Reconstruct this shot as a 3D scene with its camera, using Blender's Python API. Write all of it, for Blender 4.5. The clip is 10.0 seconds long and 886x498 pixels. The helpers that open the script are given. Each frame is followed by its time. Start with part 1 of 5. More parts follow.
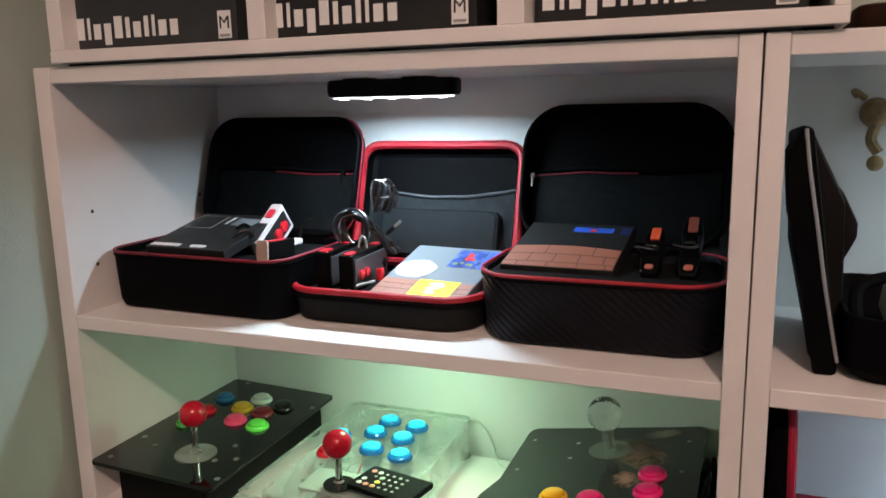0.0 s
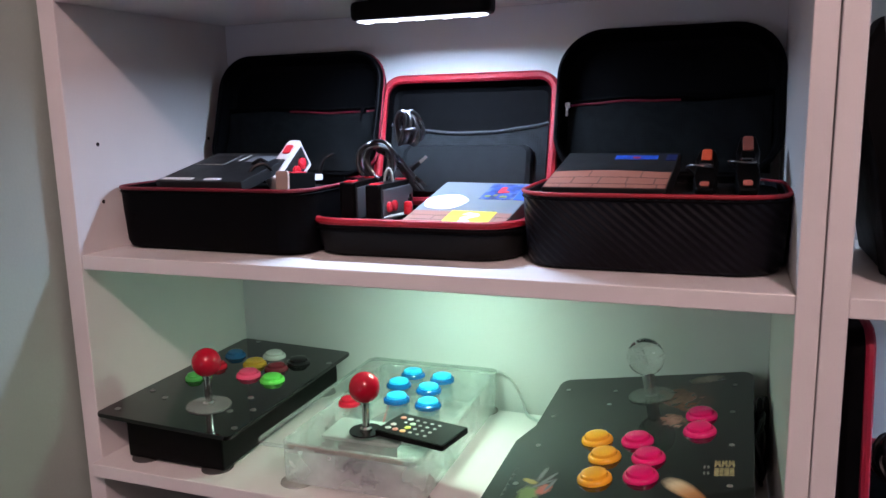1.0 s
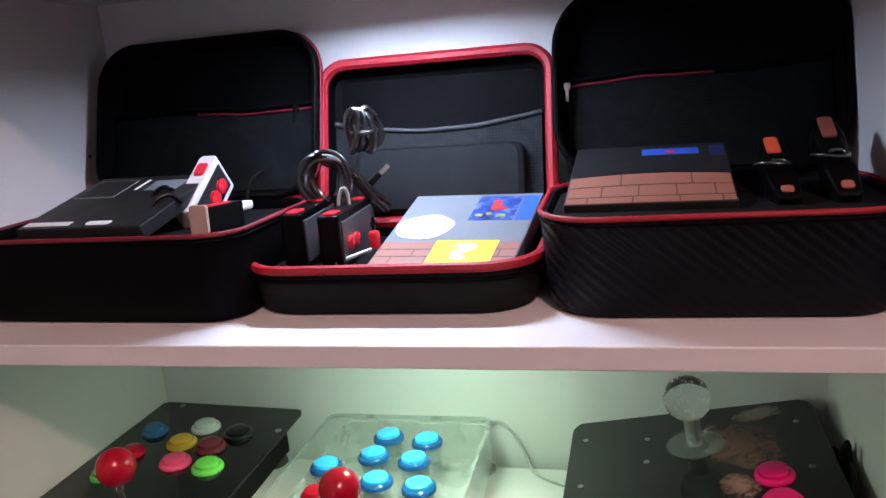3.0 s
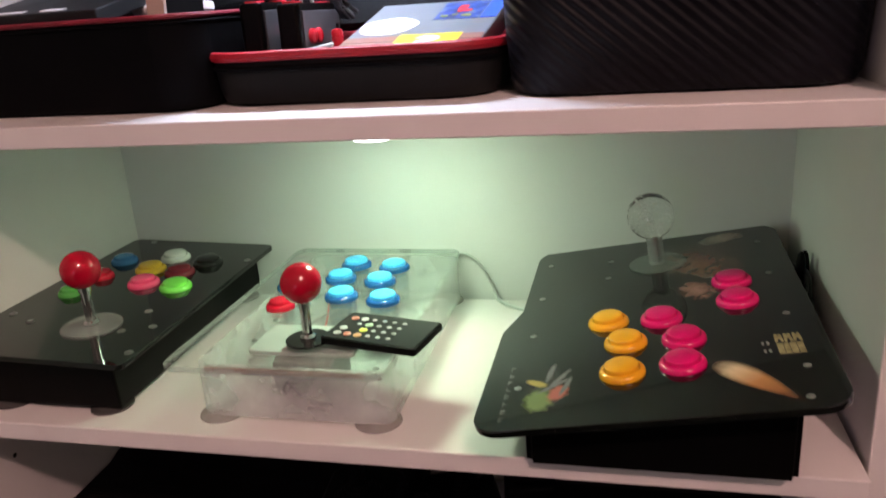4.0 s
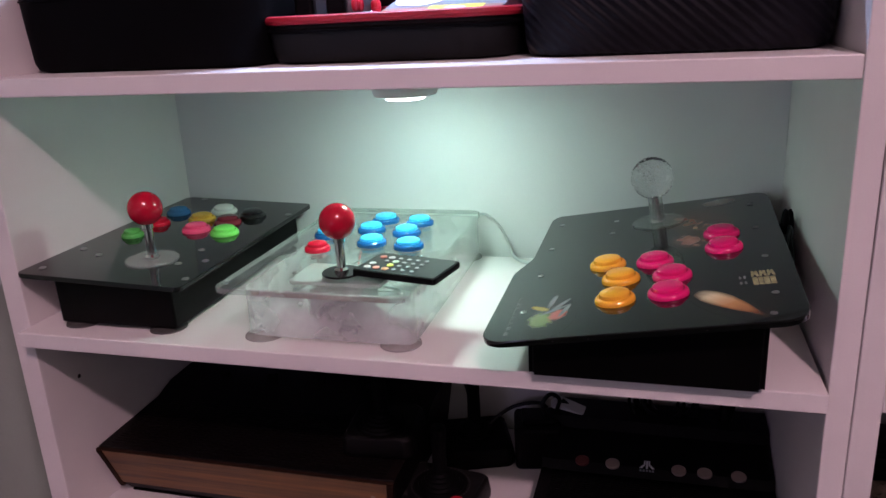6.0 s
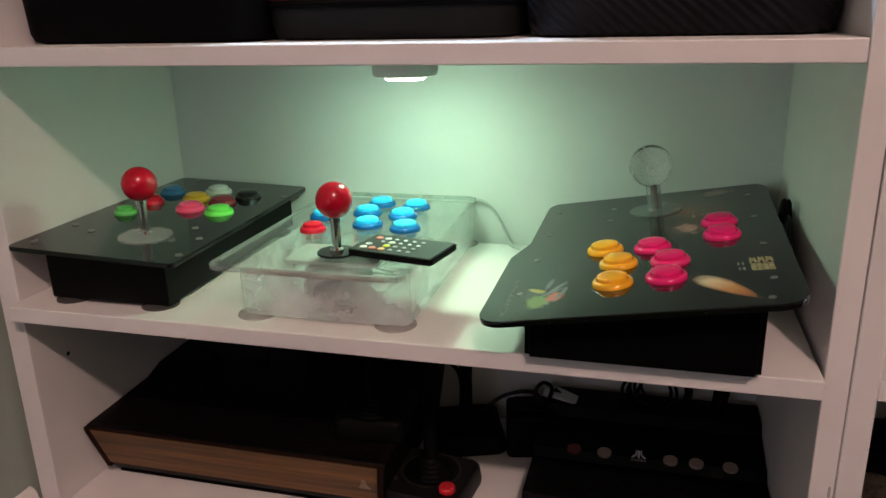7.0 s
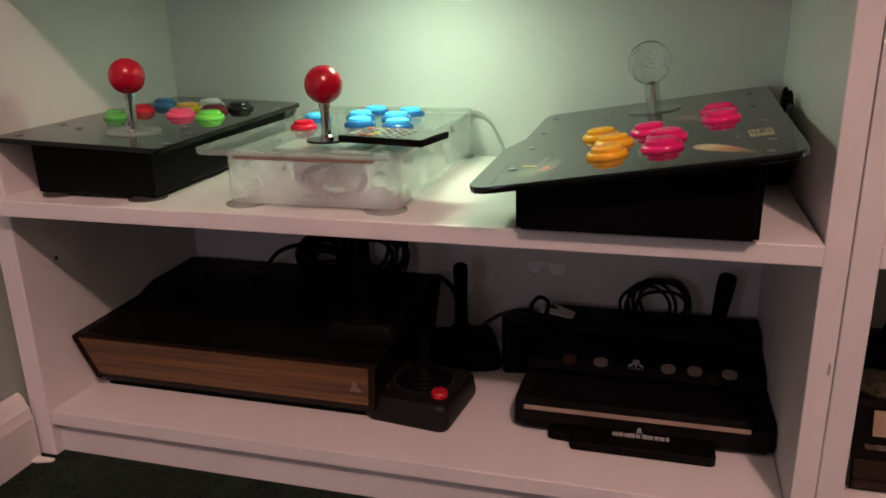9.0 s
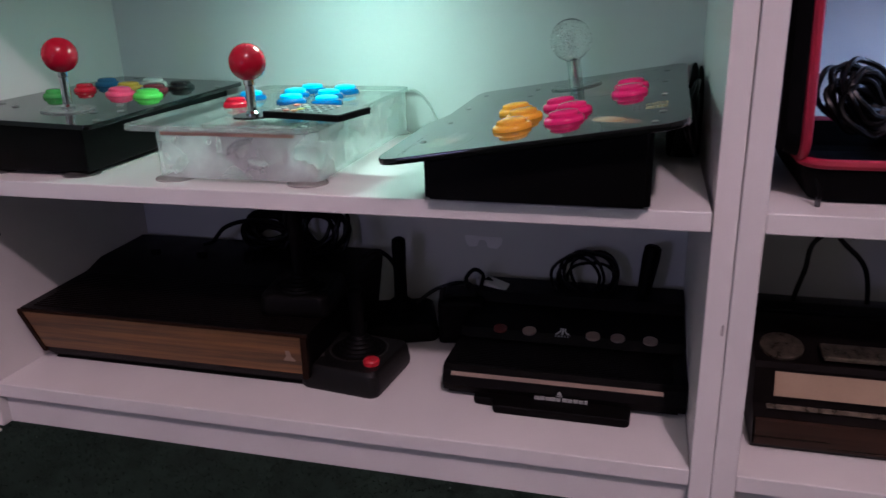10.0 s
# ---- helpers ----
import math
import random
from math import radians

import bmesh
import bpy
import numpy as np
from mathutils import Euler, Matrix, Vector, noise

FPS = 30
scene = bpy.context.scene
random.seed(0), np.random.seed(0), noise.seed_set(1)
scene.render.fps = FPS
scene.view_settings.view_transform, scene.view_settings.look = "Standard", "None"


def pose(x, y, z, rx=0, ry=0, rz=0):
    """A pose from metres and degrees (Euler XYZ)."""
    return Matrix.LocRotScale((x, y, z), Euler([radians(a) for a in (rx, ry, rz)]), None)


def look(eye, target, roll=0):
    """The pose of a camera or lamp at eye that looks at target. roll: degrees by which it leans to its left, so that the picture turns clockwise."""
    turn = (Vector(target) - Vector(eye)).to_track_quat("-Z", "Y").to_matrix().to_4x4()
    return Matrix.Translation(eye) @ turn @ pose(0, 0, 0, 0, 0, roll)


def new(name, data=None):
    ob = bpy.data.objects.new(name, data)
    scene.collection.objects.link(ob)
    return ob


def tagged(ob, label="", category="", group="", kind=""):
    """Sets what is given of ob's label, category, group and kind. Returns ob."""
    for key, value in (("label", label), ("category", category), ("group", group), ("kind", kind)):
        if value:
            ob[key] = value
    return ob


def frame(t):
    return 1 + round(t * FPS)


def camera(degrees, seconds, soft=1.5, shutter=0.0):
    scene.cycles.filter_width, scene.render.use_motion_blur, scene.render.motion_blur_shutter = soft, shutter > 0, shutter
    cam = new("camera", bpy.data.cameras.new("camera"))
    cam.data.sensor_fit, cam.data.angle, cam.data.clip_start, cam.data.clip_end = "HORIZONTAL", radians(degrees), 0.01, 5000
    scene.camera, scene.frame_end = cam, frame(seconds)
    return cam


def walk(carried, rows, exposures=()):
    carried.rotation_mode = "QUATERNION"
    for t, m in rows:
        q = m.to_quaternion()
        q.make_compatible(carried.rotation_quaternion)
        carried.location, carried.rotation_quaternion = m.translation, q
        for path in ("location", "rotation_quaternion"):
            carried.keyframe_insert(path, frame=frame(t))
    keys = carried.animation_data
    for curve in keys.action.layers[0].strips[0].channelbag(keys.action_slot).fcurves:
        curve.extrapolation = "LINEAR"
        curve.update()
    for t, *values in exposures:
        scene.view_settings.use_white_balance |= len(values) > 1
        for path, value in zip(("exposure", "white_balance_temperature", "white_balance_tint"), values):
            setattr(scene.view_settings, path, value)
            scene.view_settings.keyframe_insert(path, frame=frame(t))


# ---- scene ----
cam = camera(60.0, 10.0, 1.5, 0.35)
PATH = [
    (0, (0.769, -0.7, 0.822), (0.049, 1.128, 0.45), -1.2),
    (0.5, (0.733, -0.701, 0.77), (0.035, 1.138, 0.41), -1.3),
    (1, (0.701, -0.682, 0.727), (0.016, 1.163, 0.37), -1.3),
    (1.5, (0.677, -0.678, 0.716), (0.012, 1.179, 0.387), -1.4),
    (2, (0.625, -0.608, 0.74), (0.071, 1.283, 0.4), -1.9),
    (2.2, (0.604, -0.547, 0.756), (0.101, 1.346, 0.353), -3.4),
    (3.3, (0.569, -0.48, 0.75), (0.095, 1.406, 0.283), -5.0),
    (3.5, (0.57, -0.483, 0.709), (0.107, 1.399, 0.215), -4.8),
    (4, (0.592, -0.505, 0.643), (0.138, 1.34, 0.019), -4.0),
    (4.5, (0.616, -0.536, 0.64), (0.159, 1.285, -0.049), -4.1),
    (5, (0.624, -0.552, 0.644), (0.166, 1.271, -0.038), -4.3),
    (5.5, (0.621, -0.562, 0.629), (0.157, 1.26, -0.053), -4.7),
    (5.7, (0.623, -0.599, 0.621), (0.106, 1.238, 0.02), -3.5),
    (7, (0.617, -0.602, 0.595), (0.11, 1.237, -0.007), -1.4),
    (7.5, (0.613, -0.6, 0.577), (0.116, 1.241, -0.026), -1.0),
    (8, (0.613, -0.605, 0.544), (0.11, 1.234, -0.059), -1.0),
    (8.5, (0.62, -0.608, 0.519), (0.107, 1.229, -0.085), -1.2),
    (9, (0.632, -0.614, 0.491), (0.11, 1.219, -0.117), -1.3),
    (9.5, (0.659, -0.622, 0.478), (0.144, 1.204, -0.153), -1.3),
    (10, (0.704, -0.626, 0.486), (0.208, 1.2, -0.161), -1.5),
]
walk(cam, [(t, look(eye, target, roll)) for t, eye, target, roll in PATH], exposures=[(0, -0.02, 6640, 19), (0.5, 0.09, 6350, 7), (1, 0, 5980, 33), (1.5, -0.01, 6330, 42), (2, -0.01, 6880, 34), (3.5, -0.11, 6210, 41), (4, 0.02, 6860, 41), (4.5, -0.01, 6920, 37), (5, 0.05, 5920, 19), (5.5, -0.01, 5620, 37), (5.7, -0.02, 5570, 53), (6.8, -0.01, 6970, 35), (7, 0, 6420, 23), (7.5, 0.05, 5620, 15), (8, -0.1, 5370, 55), (8.5, -0.09, 6020, 51), (9, -0.06, 6970, 41), (9.5, 0.05, 5910, 17), (10, -0.01, 5350, 35)])

# ---- light ----
EXPOSURE = 0.0
world = bpy.data.worlds.new("world")
world.use_nodes = True
world.node_tree.nodes["Background"].inputs[0].default_value = (0.6, 0.62, 0.7, 1)
world.node_tree.nodes["Background"].inputs[1].default_value = 0.02
scene.world = world
scene.view_settings.exposure = EXPOSURE


def lamp(name, kind, at, energy, colour, size=0.1, size_y=None, target=None):
    data = bpy.data.lights.new(name, kind)
    data.energy, data.color = energy, colour
    if kind == "AREA":
        data.size = size
        if size_y:
            data.shape, data.size_y = "RECTANGLE", size_y
        else:
            data.shape = "DISK"
    else:
        data.shadow_soft_size = size
    ob = new(name, data)
    ob.matrix_world = look(at, target) if target else pose(*at)
    return ob


# ceiling lamp of the room, in front of the shelves
lamp("ceiling_lamp_light", "POINT", (1.3, -1.75, 2.3), 90.0, (1.0, 0.72, 0.59), 0.06)
# colour-changing lamp of the room
lamp("mood_lamp_light", "POINT", (0.12, -1.35, 0.46), 2.2, (0.74, 0.66, 1.0), 0.10)
# lights stuck under the shelves
puck = lamp("puck_light_glow", "AREA", (0.374, 0.152, 0.5250), 0.50, (0.56, 1.0, 0.60), 0.044)
puck.data.spread = radians(172)
lamp("puck_light_side_glow", "POINT", (0.374, 0.152, 0.5200), 0.50, (0.56, 1.0, 0.60), 0.016)
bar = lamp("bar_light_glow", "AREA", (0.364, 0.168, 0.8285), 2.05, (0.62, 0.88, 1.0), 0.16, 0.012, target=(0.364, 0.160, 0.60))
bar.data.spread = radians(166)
# two bars out of view, added to light the second bookcase's upper bays
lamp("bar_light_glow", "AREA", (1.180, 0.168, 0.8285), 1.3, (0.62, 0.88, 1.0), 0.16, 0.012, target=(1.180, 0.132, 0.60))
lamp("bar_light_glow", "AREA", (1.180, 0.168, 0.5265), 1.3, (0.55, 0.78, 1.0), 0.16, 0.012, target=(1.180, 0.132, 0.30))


# ---- materials ----
def mat(name, col, rough=0.5, metal=0.0, var=0.12, scale=25.0, bump=0.15, fine=500.0, trans=0.0, ior=1.45, coat=0.0,
        emit=0.0, spec=0.5, grain=None, ribs=None, dust=0.0, weave=0.0, specks=0.0):
    """A procedural surface: colour varied at two scales, uneven gloss, fine relief."""
    m = bpy.data.materials.new(name)
    m.use_nodes = True
    nt = m.node_tree
    n, ln = nt.nodes, nt.links
    b = n["Principled BSDF"]
    tc = n.new("ShaderNodeTexCoord")
    mp = n.new("ShaderNodeMapping")
    ln.new(tc.outputs["Object"], mp.inputs[0])
    if grain:
        mp.inputs["Scale"].default_value = grain
    big, small = n.new("ShaderNodeTexNoise"), n.new("ShaderNodeTexNoise")
    big.inputs["Scale"].default_value, small.inputs["Scale"].default_value = scale, fine
    big.inputs["Detail"].default_value, small.inputs["Detail"].default_value = 5, 2
    for t in (big, small):
        ln.new(mp.outputs[0], t.inputs["Vector"])
    mix = n.new("ShaderNodeMath")
    mix.operation = "MULTIPLY_ADD"
    ln.new(small.outputs[0], mix.inputs[0])
    mix.inputs[1].default_value = 0.35
    ln.new(big.outputs[0], mix.inputs[2])
    ramp = n.new("ShaderNodeValToRGB")
    e = ramp.color_ramp.elements
    e[0].position, e[1].position = 0.42, 0.95
    e[0].color = (*[c * (1 - var) for c in col], 1)
    e[1].color = (*[min(1, c * (1 + var)) for c in col], 1)
    ln.new(mix.outputs[0], ramp.inputs[0])
    ln.new(ramp.outputs[0], b.inputs["Base Color"])
    if weave or specks:
        vo, cut, tint = n.new("ShaderNodeTexVoronoi"), n.new("ShaderNodeMapRange"), n.new("ShaderNodeVectorMath")
        vo.inputs["Scale"].default_value, vo.inputs["Randomness"].default_value = weave or specks, 0.15 if weave else 1.0
        ln.new(tc.outputs["Object"], vo.inputs["Vector"])
        cut.inputs[1].default_value, cut.inputs[2].default_value, cut.inputs[3].default_value, cut.inputs[4].default_value = 0.25, 0.5, 0.3, 1.7
        if specks:
            cut.inputs[1].default_value, cut.inputs[2].default_value, cut.inputs[3].default_value, cut.inputs[4].default_value = 0.04, 0.10, 22.0, 1.0
        ln.new(vo.outputs["Distance"], cut.inputs[0])
        tint.operation = "SCALE"
        ln.new(ramp.outputs[0], tint.inputs[0])
        ln.new(cut.outputs[0], tint.inputs["Scale"])
        ln.new(tint.outputs[0], b.inputs["Base Color"])
    rr_ = n.new("ShaderNodeMapRange")
    rr_.inputs[1].default_value, rr_.inputs[2].default_value = 0.3, 0.7
    rr_.inputs[3].default_value, rr_.inputs[4].default_value = max(0.02, rough * 0.85), min(1, rough * 1.15)
    ln.new(big.outputs[0], rr_.inputs[0])
    ln.new(rr_.outputs[0], b.inputs["Roughness"])
    b.inputs["Metallic"].default_value = metal
    b.inputs["Specular IOR Level"].default_value = spec
    b.inputs["IOR"].default_value = ior
    b.inputs["Coat Weight"].default_value = coat
    b.inputs["Coat Roughness"].default_value = 0.05
    b.inputs["Transmission Weight"].default_value = trans
    b.inputs["Sheen Weight"].default_value = dust
    b.inputs["Sheen Roughness"].default_value = 0.35
    height = small.outputs[0]
    if ribs:
        wave = n.new("ShaderNodeTexWave")
        wave.bands_direction = "X"
        wave.inputs["Scale"].default_value = ribs
        wave.inputs["Distortion"].default_value = 0.15
        lean = n.new("ShaderNodeMapping")
        lean.inputs["Rotation"].default_value = (0, radians(50), 0)
        ln.new(tc.outputs["Object"], lean.inputs[0])
        ln.new(lean.outputs[0], wave.inputs["Vector"])
        height = wave.outputs["Fac"]
    if bump:
        bp = n.new("ShaderNodeBump")
        bp.inputs["Strength"].default_value = min(1, bump)
        bp.inputs["Distance"].default_value = 0.002 if ribs else 0.0006
        ln.new(height, bp.inputs["Height"])
        ln.new(bp.outputs[0], b.inputs["Normal"])
    if emit:
        b.inputs["Emission Color"].default_value = (*col, 1)
        b.inputs["Emission Strength"].default_value = emit
    return m


WHITE = mat("white_laminate", (0.72, 0.7, 0.68), 0.42, var=0.05, scale=9, bump=0.08, fine=900)
BACKING = mat("white_hardboard", (0.68, 0.7, 0.68), 0.55, var=0.05, scale=7, bump=0.1, fine=700)
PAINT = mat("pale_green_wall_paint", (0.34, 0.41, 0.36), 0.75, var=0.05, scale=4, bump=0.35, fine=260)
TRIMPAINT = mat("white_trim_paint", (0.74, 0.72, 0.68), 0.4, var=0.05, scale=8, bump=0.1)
# the wall paint darkened for the unseen walls, so they bounce less light
LOWBOUNCEPAINT = mat("low_bounce_green_wall_paint", (0.16, 0.19, 0.17), 0.8, var=0.06, scale=4, bump=0.35, fine=260)
CEILPAINT = mat("white_ceiling_paint", (0.75, 0.74, 0.72), 0.85, var=0.03, scale=3, bump=0.3, fine=200)
CARPET = mat("dark_green_carpet", (0.013, 0.024, 0.017), 0.95, var=0.5, scale=40, bump=1.0, fine=900, spec=0.1)
PINHOLE = mat("dark_hole", (0.02, 0.018, 0.015), 0.9, bump=0)
SHELL = mat("black_case_fabric", (0.0016, 0.0016, 0.0019), 0.62, var=0.3, bump=0.5, fine=1500, spec=0.05)
DARKSHELL = mat("dark_grey_case_fabric", (0.0075, 0.0072, 0.007), 0.6, var=0.3, bump=0.5, fine=1500, spec=0.12)
RIBBED = mat("black_ribbed_case_fabric", (0.005, 0.005, 0.007), 0.42, var=0.3, bump=0.6, spec=0.12, ribs=45.0)
LINING = mat("black_nylon_lining", (0.0013, 0.0015, 0.0016), 0.6, var=0.35, bump=0.8, fine=1800, spec=0.05)
MESHCLOTH = mat("black_mesh_cloth", (0.0032, 0.004, 0.0044), 0.62, var=0.3, bump=1.0, fine=2600, spec=0.10, weave=330.0)
PALEMESH = mat("grey_black_mesh_cloth", (0.0085, 0.010, 0.011), 0.55, var=0.3, bump=1.0, fine=2600, spec=0.16, weave=330.0)
CUSHION = mat("grey_black_padded_cloth", (0.0085, 0.010, 0.011), 0.6, var=0.35, scale=60, bump=0.8, fine=1400, spec=0.14)
PIPING = mat("grey_elastic_piping", (0.030, 0.033, 0.035), 0.5, var=0.2, bump=0.4, fine=1500)
FOAM = mat("black_foam", (0.005, 0.005, 0.005), 0.9, var=0.3, bump=1.0, fine=900, spec=0.1)
CRIMSON = mat("crimson_zip_tape", (0.30, 0.005, 0.025), 0.55, var=0.15, bump=0.6, fine=1800)
RED = mat("red_zip_tape", (0.32, 0.005, 0.013), 0.5, var=0.15, bump=0.6, fine=1800)
DARKRED = mat("dark_red_zip_tape", (0.16, 0.005, 0.014), 0.5, var=0.15, bump=0.6, fine=1800)
ZIPMETAL = mat("nickel_zip_puller", (0.6, 0.6, 0.6), 0.28, metal=1.0, var=0.1)
BLACKGLOSS = mat("black_acrylic", (0.003, 0.003, 0.0028), 0.05, var=0.2, bump=0.0, spec=0.5, ior=1.5, coat=0.2, dust=0.012, specks=150.0)
BLACKBOX = mat("black_abs_plastic", (0.0018, 0.0017, 0.0016), 0.38, var=0.2, bump=0.25, fine=1200, spec=0.10)
BLACKMATT = mat("black_matt_plastic", (0.0028, 0.0025, 0.0024), 0.5, var=0.25, bump=0.3, fine=1100, spec=0.09)
CABLE = mat("black_cable_rubber", (0.0028, 0.0028, 0.003), 0.35, var=0.2, spec=0.22, bump=0.1)
GRIP = mat("black_grip_rubber", (0.0024, 0.0023, 0.0023), 0.55, var=0.25, spec=0.08, bump=0.25, fine=900)
SHINYCABLE = mat("glossy_black_cable_rubber", (0.004, 0.004, 0.0045), 0.30, var=0.2, spec=1.0, bump=0.0, coat=1.0)
GREYCABLE = mat("grey_cable_rubber", (0.3, 0.33, 0.31), 0.4, var=0.1, bump=0.1)
CHROME = mat("chrome", (0.75, 0.75, 0.74), 0.12, metal=1.0, var=0.04, bump=0)
STEEL = mat("brushed_steel_plate", (0.5, 0.52, 0.5), 0.35, metal=0.9, var=0.1, fine=900)
BALLRED = mat("red_gloss_ball", (0.46, 0.004, 0.020), 0.22, var=0.05, bump=0, coat=0.25)


def acrylic(name, tint, cloud, cloud_col, rough, gloss=0.6, scale=30.0):
    """Clear or milky sheet: light passes straight through, part of it is scattered by the cloudy surface, and the face has a gloss."""
    m = bpy.data.materials.new(name)
    m.use_nodes = True
    n, ln = m.node_tree.nodes, m.node_tree.links
    b = n["Principled BSDF"]
    b.inputs["Base Color"].default_value = (*cloud_col, 1)
    b.inputs["Roughness"].default_value = rough
    b.inputs["Transmission Weight"].default_value = 0.25
    b.inputs["IOR"].default_value = 1.1
    tr = n.new("ShaderNodeBsdfTransparent")
    tr.inputs[0].default_value = (*tint, 1)
    tex, rg = n.new("ShaderNodeTexNoise"), n.new("ShaderNodeMapRange")
    tex.inputs["Scale"].default_value, tex.inputs["Detail"].default_value = scale, 4
    tc = n.new("ShaderNodeTexCoord")
    ln.new(tc.outputs["Object"], tex.inputs["Vector"])
    rg.inputs[1].default_value, rg.inputs[2].default_value = 0.3, 0.7
    rg.inputs[3].default_value, rg.inputs[4].default_value = cloud * 0.75, cloud * 1.25
    ln.new(tex.outputs[0], rg.inputs[0])
    mx = n.new("ShaderNodeMixShader")
    ln.new(rg.outputs[0], mx.inputs[0])
    ln.new(tr.outputs[0], mx.inputs[1])
    ln.new(b.outputs[0], mx.inputs[2])
    gl, fr, top = n.new("ShaderNodeBsdfGlossy"), n.new("ShaderNodeLayerWeight"), n.new("ShaderNodeMixShader")
    pw, sc = n.new("ShaderNodeMath"), n.new("ShaderNodeMath")
    pw.operation, sc.operation = "POWER", "MULTIPLY_ADD"
    pw.inputs[1].default_value, sc.inputs[1].default_value, sc.inputs[2].default_value = 5.0, gloss, 0.03
    gl.inputs["Roughness"].default_value = max(0.03, rough * 0.5)
    ln.new(fr.outputs["Facing"], pw.inputs[0])
    ln.new(pw.outputs[0], sc.inputs[0])
    ln.new(sc.outputs[0], top.inputs[0])
    ln.new(mx.outputs[0], top.inputs[1])
    ln.new(gl.outputs[0], top.inputs[2])
    ln.new(top.outputs[0], n["Material Output"].inputs[0])
    return m


CLEAR = acrylic("clear_acrylic", (0.965, 0.985, 0.972), 0.045, (0.86, 0.90, 0.88), 0.05)
EDGE = acrylic("polished_acrylic_edge", (0.80, 0.87, 0.84), 0.30, (0.80, 0.87, 0.84), 0.06, 0.9)
FROST = acrylic("milky_clear_acrylic", (0.96, 0.98, 0.97), 0.36, (0.94, 0.96, 0.95), 0.18)
RUBBER = acrylic("translucent_grey_rubber", (0.88, 0.86, 0.84), 0.4, (0.58, 0.56, 0.54), 0.3)
CRYSTAL = mat("bubbled_clear_resin", (0.98, 0.99, 0.98), 0.02, var=0.01, bump=0.18, fine=280, trans=1.0, ior=1.30, coat=0.9)
BODYWHITE = mat("white_pad_plastic", (0.56, 0.53, 0.52), 0.35, var=0.05, bump=0.1)
REDPLASTIC = mat("red_plastic", (0.55, 0.02, 0.03), 0.28, var=0.05, bump=0)
ORANGEPLASTIC = mat("orange_plastic", (0.52, 0.085, 0.035), 0.32, var=0.05, bump=0)
DULLORANGE = mat("faded_orange_plastic", (0.36, 0.10, 0.07), 0.4, var=0.05, bump=0)
PADGREY = mat("dark_grey_pad_plastic", (0.055, 0.055, 0.058), 0.35, var=0.1, bump=0.15)
CARDBLACK = mat("black_printed_card", (0.0135, 0.014, 0.0145), 0.42, var=0.25, bump=0.1, spec=0.3)
CARDGREY = mat("grey_printed_card", (0.13, 0.15, 0.165), 0.38, var=0.12, bump=0.1)
PRINTWHITE = mat("white_print", (0.72, 0.73, 0.72), 0.4, var=0.04, bump=0)
PRINTGREY = mat("grey_print", (0.25, 0.26, 0.26), 0.4, var=0.1, bump=0)
PRINTBLUE = mat("blue_print", (0.02, 0.09, 0.5), 0.35, var=0.12, bump=0)
PRINTRED = mat("red_print", (0.6, 0.03, 0.03), 0.35, var=0.1, bump=0)
PRINTYELLOW = mat("yellow_print", (0.8, 0.58, 0.02), 0.38, var=0.06, bump=0)
BRICKPRINT = mat("brown_brick_print", (0.26, 0.105, 0.07), 0.45, var=0.12, scale=60, bump=0)
BRICKLINE = mat("dark_brick_joint_print", (0.08, 0.035, 0.025), 0.5, var=0.1, bump=0)
WOODVENEER = mat("walnut_woodgrain_veneer", (0.140, 0.062, 0.018), 0.42, var=0.9, scale=18, bump=0.1, fine=160, grain=(0.18, 5, 7))
DARKWOOD = mat("dark_brown_plastic_lip", (0.018, 0.0085, 0.005), 0.55, var=0.3, bump=0.2, spec=0.04)
GOLDSTRIP = mat("tan_trim_strip", (0.25, 0.175, 0.13), 0.4, var=0.15, bump=0.1, grain=(1, 8, 8))
DISCGREY = mat("tan_grey_button", (0.32, 0.25, 0.21), 0.4, var=0.08, bump=0)
IVORY = mat("cream_label_plate", (0.35, 0.25, 0.165), 0.45, var=0.1, bump=0.1)
ANTIQUEGOLD = mat("antique_gold_resin", (0.22, 0.15, 0.06), 0.5, var=0.4, scale=90, bump=0.6, fine=300)
LENS = mat("lit_white_lens", (0.85, 1.0, 0.93), 0.3, var=0.0, bump=0, emit=9.0)
LEDDOT = mat("lit_white_led", (0.85, 0.95, 1.0), 0.3, var=0.0, bump=0, emit=14.0)
LAMPWHITE = mat("white_lamp_plastic", (0.72, 0.73, 0.72), 0.4, var=0.03, bump=0)
PALESHINE = mat("pale_painted_shine", (0.93, 0.94, 0.94), 0.15, var=0.1, bump=0.1)


